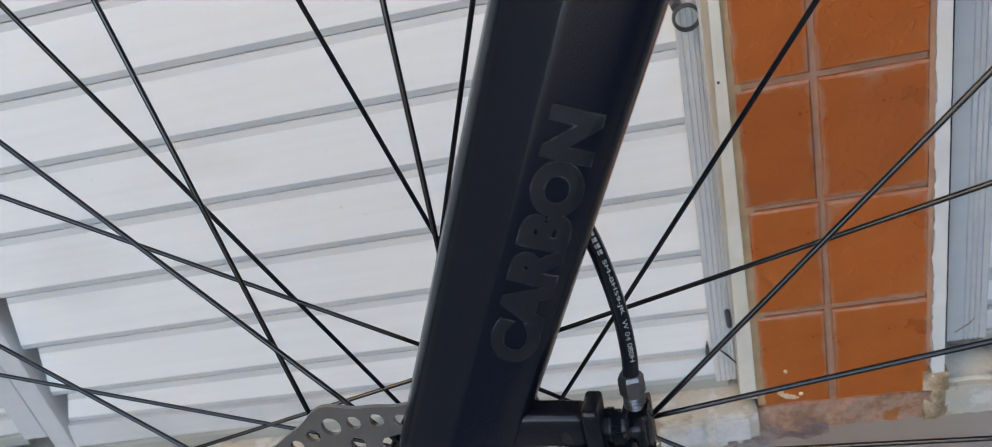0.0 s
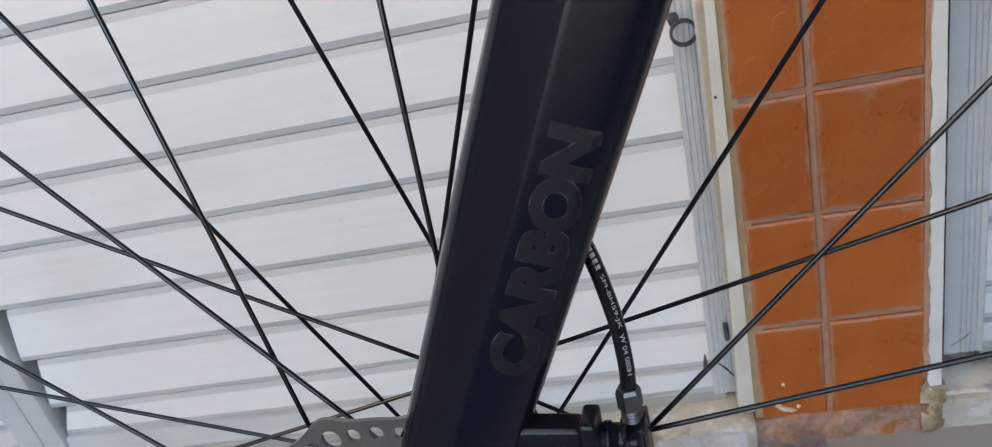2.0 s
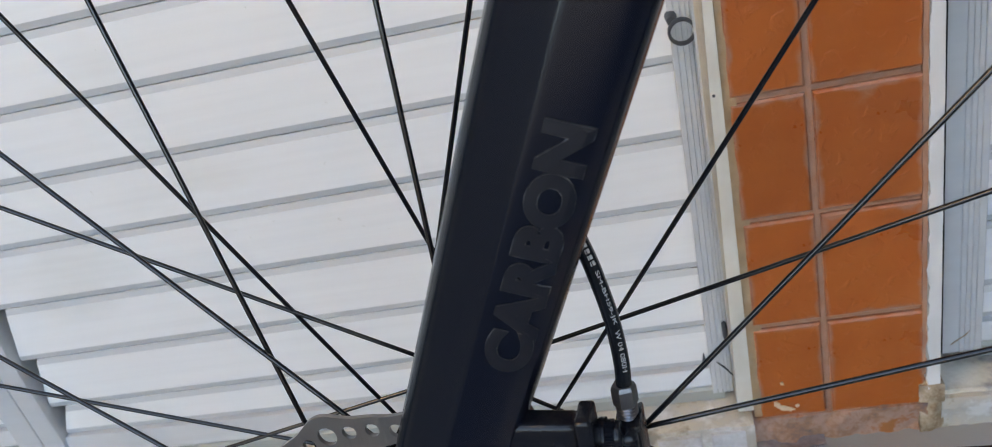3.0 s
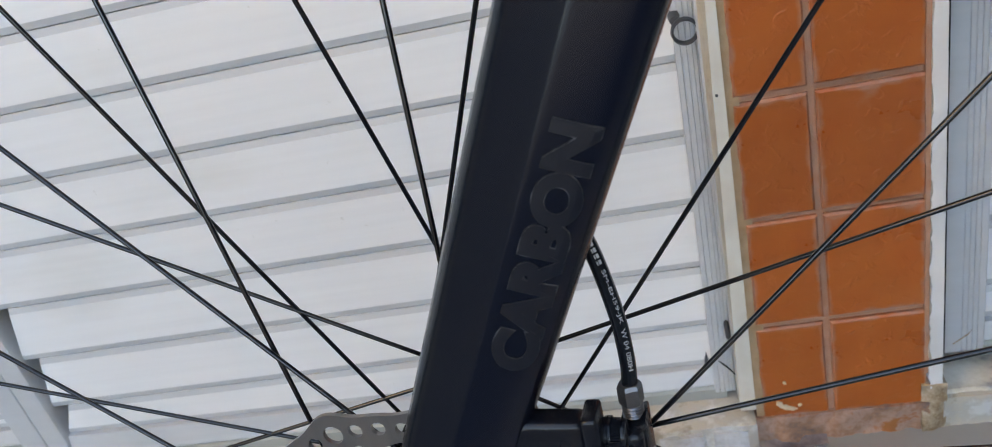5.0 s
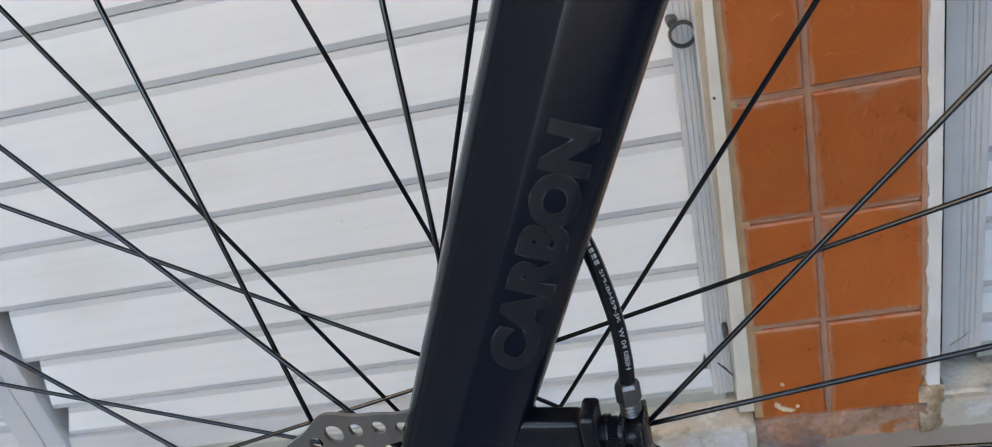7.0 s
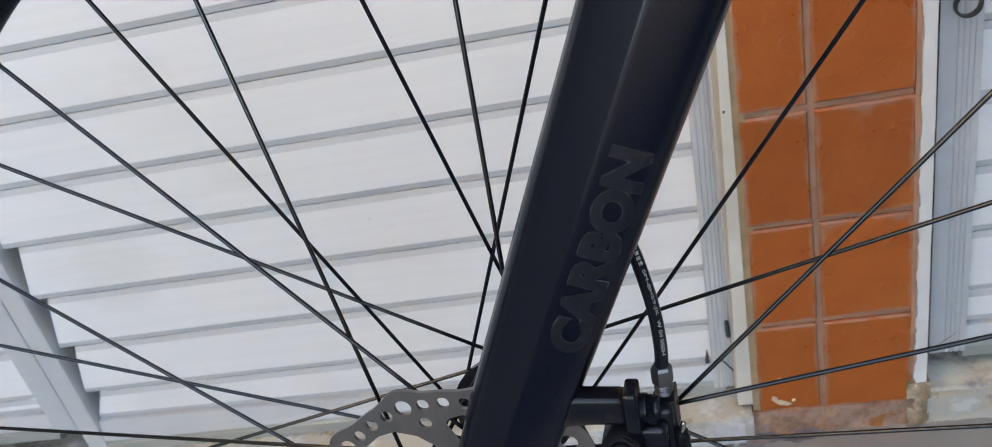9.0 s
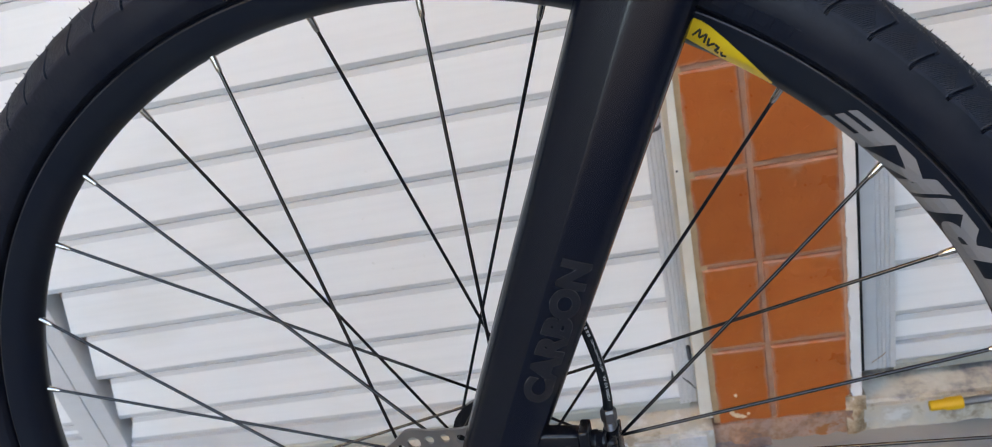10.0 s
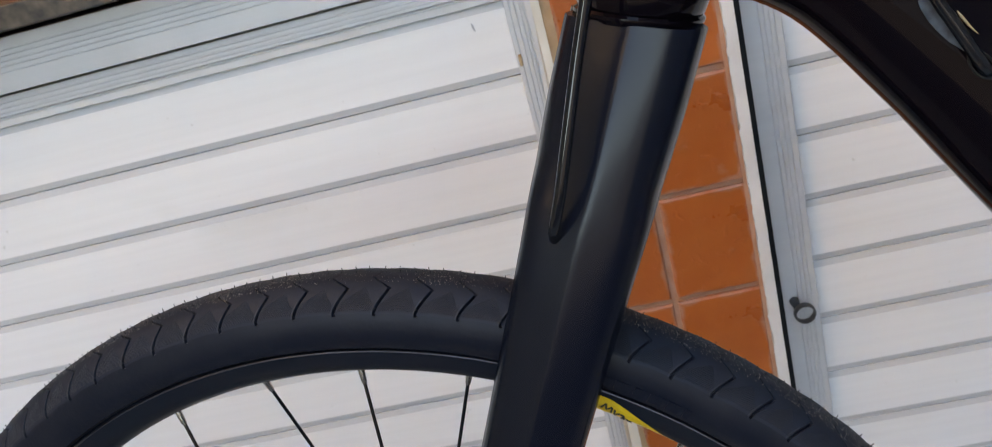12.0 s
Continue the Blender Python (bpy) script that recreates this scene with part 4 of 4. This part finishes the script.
# a pale wedge decal on the down tube and a control cable that runs into its grommet
bm = bmesh.new()
outline = [(0.3105, 0.4290), (0.3150, 0.4250), (0.3185, 0.4180), (0.3230, 0.4105), (0.3270, 0.4041), (0.3260, 0.4028), (0.3207, 0.4077), (0.3165, 0.4133), (0.3142, 0.4170), (0.3118, 0.4224)]
front = [bm.verts.new((u, -0.0276, v)) for u, v in outline]
rear = [bm.verts.new((u, -0.0262, v)) for u, v in outline]
bm.faces.new(front), bm.faces.new(rear)
for i in range(len(outline)):
    j = (i + 1) % len(outline)
    bm.faces.new((front[i], front[j], rear[j], rear[i]))
part("wedge_decal", bm, M_PALE, frame_parts, "mottled blue-grey wedge decal")
cable = part("gear_cable", tube(smooth_path([(0.3095, -0.0330, 0.4430), (0.3150, -0.0315, 0.4303), (0.3173, -0.0310, 0.4245), (0.3225, -0.0310, 0.4142), (0.3273, -0.0308, 0.4046), (0.3318, -0.0290, 0.3960), (0.3345, -0.0250, 0.3915)], 5), 0.0025, 16), M_HOSE, frame_parts, "thick black cable", smooth=60)
loops = []
for i in range(28):
    a = 2 * math.pi * i / 28
    c = Vector((0.835, 0, 0.550)) * math.cos(a) * 0.0036 + Vector((0.550, 0, -0.835)) * math.sin(a) * 0.0062
    loops.append([Vector((0.3318, -0.0272, 0.3962)) + c * (1 + 0.16 * math.cos(q)) + Vector((0, 0.0009 * math.sin(q), 0)) for q in (2 * math.pi * j / 8 for j in range(8))])
part("grommet", rings(bmesh.new(), loops, wrap=True), M_DARK, cable, "black rubber grommet", smooth=60)
# the orange tiles' reflection in the gloss paint, modelled as a coloured sliver
part("orange_glint", tube([(0.3246, -0.0272, 0.4188), (0.3258, -0.0274, 0.4166), (0.3284, -0.0274, 0.4122), (0.3313, -0.0272, 0.4085)], [0.0002, 0.0006, 0.0005, 0.0001], 8), M_RUST, frame_parts, "thin orange glint, the tiles' reflection made as a sliver", smooth=60)

# brake caliper, its mount and hose
cal = thing("brake_caliper", "", "")
cal.parent = bike


def arm_section(u, w0, w1, v0, v1, r=0.003):
    """A cut of the mount across its length, with rounded corners."""
    out = []
    for cw, cv, a0 in ((w1 - r, v1 - r, 0), (w0 + r, v1 - r, 90), (w0 + r, v0 + r, 180), (w1 - r, v0 + r, 270)):
        out += [Vector((u, cw + r * math.cos(radians(a0 + a)), cv + r * math.sin(radians(a0 + a)))) for a in (0, 30, 60, 90)]
    return out


arm = [arm_section(u, w0, -0.0405, v0, v1, r) for u, w0, v0, v1, r in ((0.0420, -0.0545, 0.0560, 0.0880, 0.0045), (0.0470, -0.0525, 0.0600, 0.0820, 0.0040), (0.0510, -0.0512, 0.0625, 0.0790, 0.0032), (0.0560, -0.0507, 0.0635, 0.0772, 0.0026), (0.0640, -0.0505, 0.0640, 0.0766, 0.0020), (0.0745, -0.0505, 0.0640, 0.0762, 0.0018), (0.0760, -0.0498, 0.0648, 0.0755, 0.0016))]
part("mount_arm", rings(bmesh.new(), arm), M_HARD, cal, "matte black mount with a soft fillet", smooth=40)
for u in (0.0816, 0.0828):
    part("washer", tube([(u, -0.0410, 0.0652), (u + 0.0009, -0.0410, 0.0652)], 0.0060, 28), M_HARD, cal, smooth=40)
part("adapter", box(0.0766, 0.0820, -0.0530, -0.0405, 0.0620, 0.0793, 0.0013, segs=3), M_HARD, cal, "black adapter block", smooth=60)
part("barrel", tube([(0.0815, -0.0410, 0.0652), (0.0822, -0.0410, 0.0652), (0.0862, -0.0410, 0.0652), (0.0864, -0.0410, 0.0652), (0.0872, -0.0410, 0.0652), (0.0882, -0.0410, 0.0652), (0.0886, -0.0410, 0.0652)], [0.0050, 0.0053, 0.0053, 0.0048, 0.0048, 0.0044, 0.0034], 24), M_HARD, cal, "ribbed black barrel", smooth=30)
for i in range(26):
    a = radians(80 + 9 * i)
    y, z = -0.0410 + 0.0054 * math.cos(a), 0.0652 + 0.0054 * math.sin(a)
    part("rib", box(0.0834, 0.0868, y - 0.0003, y + 0.0003, z - 0.0003, z + 0.0003), M_HARD, cal)
body = part("caliper_body", box(0.0855, 0.0928, -0.0410, -0.0230, 0.0250, 0.0640, 0.0020, segs=3), M_HARD, cal, "black painted caliper body", smooth=35)
part("caliper_cheek", box(0.0800, 0.0905, -0.0480, -0.0360, 0.0250, 0.0605, 0.0022, segs=3), M_HARD, cal, "black painted cheek", smooth=35)
boss_block = box(0.0838, 0.0937, -0.0365, -0.0225, 0.0400, 0.0652)
for v in boss_block.verts:
    if v.co.x < 0.085 and v.co.z > 0.06:
        v.co.z -= 0.0048
bmesh.ops.bevel(boss_block, geom=boss_block.edges[:], offset=0.0011, segments=2, profile=0.5, affect="EDGES")
part("hose_boss", boss_block, M_HARD, cal, "faceted black hose boss", smooth=30)
part("bleed_lug", tube([(0.0946, -0.0370, 0.0300), (0.0946, -0.0370, 0.0490), (0.0947, -0.0370, 0.0515), (0.0948, -0.0370, 0.0522)], [0.0034, 0.0034, 0.0028, 0.0016], 18), M_HARD, cal, "rounded black lug", smooth=40)
part("bleed_port", tube([(0.0950, -0.0380, 0.0515), (0.0962, -0.0385, 0.0560), (0.0963, -0.0385, 0.0566)], [0.0011, 0.0011, 0.0008], 12), M_NIPPLE, cal, "small bright bleed screw", smooth=40)
boss = [(-0.0515, 0.0006), (-0.0515, 0.0024), (-0.0535, 0.0028), (-0.0535, 0.0038), (-0.0520, 0.0042), (-0.0520, 0.0050), (-0.0537, 0.0054), (-0.0537, 0.0064), (-0.0524, 0.0068), (-0.0524, 0.0074), (-0.0510, 0.0080), (-0.0300, 0.0080), (-0.0300, 0.0006)]
part("bolt_boss", rings(bmesh.new(), [[Vector((0.0735 + r * math.cos(a), w, 0.0540 + r * math.sin(a))) for w, r in boss] for a in (2 * math.pi * i / 32 for i in range(32))], wrap=True), M_HARD, cal, "ringed black bolt boss", smooth=25)
HOSE = smooth_path([(0.0892, -0.029, 0.0660), (0.0896, -0.029, 0.0765), (0.0901, -0.029, 0.0852), (0.0896, -0.029, 0.0990), (0.0877, -0.029, 0.1130), (0.0846, -0.029, 0.1277), (0.0790, -0.030, 0.1450), (0.0740, -0.033, 0.1580)], 8)
hose = part("brake_hose", tube(HOSE, 0.00265, 16), M_HOSE, bike, "black hydraulic brake hose", smooth=60)
n6 = [(0.0037, 0.0684), (0.0043, 0.0690), (0.0043, 0.0750), (0.0037, 0.0764)]
bm = bmesh.new()
rings(bm, [[Vector((0.0892 + r * math.cos(a), -0.029 + r * math.sin(a), z)) for a in (math.pi / 3 * j + 0.3 for j in range(6))] for r, z in n6])
part("hose_nut", bm, M_NUT, hose, "dull zinc hexagon nut")
collar = [(0.0622 + 0.0006 * i, 0.0037 if i % 2 else 0.0032) for i in range(12)]
part("hose_collar", tube([(0.0892, -0.029, z) for z, r in collar], [r for z, r in collar], 18), M_NUT, hose, "threaded zinc collar", smooth=20)


def hose_at(s):
    """A place and direction along the hose, s metres up from the nut."""
    left = s
    for p, q in zip(HOSE, HOSE[1:]):
        if p.z < 0.0765:
            continue
        d = (q - p).length
        if left <= d:
            return p + (q - p) * (left / d), (q - p).normalized()
        left -= d
    return HOSE[-1], (HOSE[-1] - HOSE[-2]).normalized()


def on_hose(s0, s1, h0, h1):
    """Lays a text on the hose's near side, reading from the top of the hose downwards."""
    def place(x, y, z):
        p, d = hose_at(s1 - (s1 - s0) * x)
        side = Vector((0, -1, 0)).cross(d).normalized()
        a = (h0 + (h1 - h0) * y) / 0.0028
        face = Vector((0.45, -0.85, 0.30))
        face = (face - d * face.dot(d)).normalized()
        across = d.cross(face).normalized()
        return p + face * (0.00272 * math.cos(a)) + across * (0.00272 * math.sin(a))
    return place


part("hose_print", lettering("SM-BH59-JK", on_hose(0.0225, 0.0420, -0.00085, 0.00085), bold=0.0, cuts=1), M_PRINT, hose, "white printed characters")
part("hose_print", lettering("W 04 080H", on_hose(0.0050, 0.0205, -0.00085, 0.00085), bold=0.0, cuts=1), M_PRINT, hose, "white printed characters")
for k in range(5):
    s0 = 0.0440 + 0.0022 * k
    bm = bmesh.new()
    pl = on_hose(s0, s0 + 0.0015, -0.0008, 0.0008)
    bm.faces.new([bm.verts.new(pl(x, y, 0)) for x, y in ((0, 0), (1, 0), (1, 1), (0, 1))])
    part("hose_mark", bm, M_PRINT, hose)

# the hose's upper run, out of the blade and up past the crown
UP = smooth_path([(0.1555, -0.0420, 0.3600), (0.1580, -0.0500, 0.3680), (0.1640, -0.0525, 0.3830), (0.1728, -0.0515, 0.4085), (0.1812, -0.0500, 0.4330), (0.1897, -0.0500, 0.4560), (0.2060, -0.0520, 0.5000)], 6)
part("brake_hose", tube(UP, 0.0026, 18), M_HOSE_GLOSS, bike, "gloss black hose rising from its port", smooth=60)

# a rod with a yellow rubber tip lying on the ledge
rod = thing("capped_rod", "thin steel rod with a yellow rubber end cap", "rod", matrix=Matrix.Translation((0.151, -0.020, 0.0)))
part("bar", tube([(0.030, 0, 0.045), (0.30, 0.004, 0.052)], 0.0042, 16), M_STEEL, rod, "steel bar", smooth=40)
part("end_cap", tube([(0.0, 0, 0.0445), (0.001, 0, 0.0445), (0.014, 0, 0.0448), (0.016, 0, 0.0449), (0.031, 0, 0.0452), (0.032, 0, 0.0452)], [0.0044, 0.0052, 0.0054, 0.0066, 0.0068, 0.0058], 20), M_YCAP, rod, "yellow rubber cap", smooth=40)

# ---------------------------------------------------------------- tiles, last
def tile_mesh(w, h, taper=0.0):
    """A tile with softly rounded edges, its face at y = 0."""
    bm = bmesh.new()
    edge = bm.verts.layers.float.new("edge")
    r = 0.0016
    outer = [(0, 0), (w, 0), (w, h), (0, h)]
    a = [bm.verts.new((x, 0.006, z)) for x, z in outer]
    b = [bm.verts.new((x, r * 0.9, z)) for x, z in outer]
    c, e = ([bm.verts.new((x, 0, z)) for x, z in ((q, q), (w - q, q), (w - q, h - q), (q, h - q))] for q in (r, 0.0065))
    for v in a + b + c:
        v[edge] = 1.0
    for p, q in ((a, b), (b, c), (c, e)):
        for i in range(4):
            bm.faces.new((p[i], p[(i + 1) % 4], q[(i + 1) % 4], q[i]))
    bm.faces.new(e)
    for v in bm.verts:
        if v.co.x < w / 2:
            v.co.x -= taper * (1 - v.co.z / h)
    bmesh.ops.recalc_face_normals(bm, faces=bm.faces[:])
    me = bpy.data.meshes.new("tile")
    bm.to_mesh(me)
    bm.free()
    me.materials.append(M_TILE)
    return me


PITCH, JOINT = 0.1043, 0.0050
wide = tile_mesh(0.0775 - JOINT / 2, PITCH - JOINT)
rnd = random.Random(8)
for k in range(-2, 7):
    z = 0.2385 + PITCH * k + JOINT / 2
    left = -0.0512 - 0.0100 * (0.73 - z - PITCH)
    for me, x in ((tile_mesh(-left - JOINT / 2, PITCH - JOINT, 0.0010), left), (wide, JOINT / 2)):
        if z + PITCH < 0.03 or z > 0.83:
            continue
        t = new("tile", me)
        t.parent = pillar
        t.location = (x + rnd.uniform(-0.0006, 0.0006), rnd.uniform(-0.0006, 0.0004), z + rnd.uniform(-0.0005, 0.0005))
back = tile_mesh(PITCH - JOINT, PITCH - JOINT)
for i in range(-14, 3):
    for k in range(0, 4):
        t = new("tile", back)
        t.parent = wall_back
        t.location = (PITCH * i, 0.555 + rnd.uniform(0, 0.0006), 0.853 + PITCH * k)

# bare chips in the glaze, and a nail in the painted strip
rnd = random.Random(21)


def chip(x, z, rx, rz, turn):
    """A small ragged patch of bare clay."""
    bm = bmesh.new()
    top, low = [], []
    for i in range(14):
        a = 2 * math.pi * i / 14
        k = rnd.uniform(0.65, 1.15)
        px, pz = rx * k * math.cos(a), rz * k * math.sin(a)
        q = (x + px * math.cos(turn) - pz * math.sin(turn), z + px * math.sin(turn) + pz * math.cos(turn))
        top.append(bm.verts.new((q[0], -0.0011, q[1])))
        low.append(bm.verts.new((x + (q[0] - x) * 1.12, 0.0004, z + (q[1] - z) * 1.12)))
    for i in range(14):
        bm.faces.new((top[i], top[(i + 1) % 14], low[(i + 1) % 14], low[i]))
    bm.faces.new(top)
    part("glaze_chip", bm, M_CHIP, pillar, "cream chip in the glaze")


chip(-0.0380, 0.0710, 0.0014, 0.0020, 0.5)
chip(-0.0370, 0.0420, 0.0075, 0.0026, -0.25)
chip(-0.0440, 0.0475, 0.0040, 0.0024, -0.9)
chip(-0.0270, 0.0440, 0.0016, 0.0014, 0.0)
part("nail_head", tube([(-0.0660, 0.002, 0.351), (-0.0660, -0.0022, 0.351)], 0.0011, 10), M_KNOB, f1, "small dark nail head")
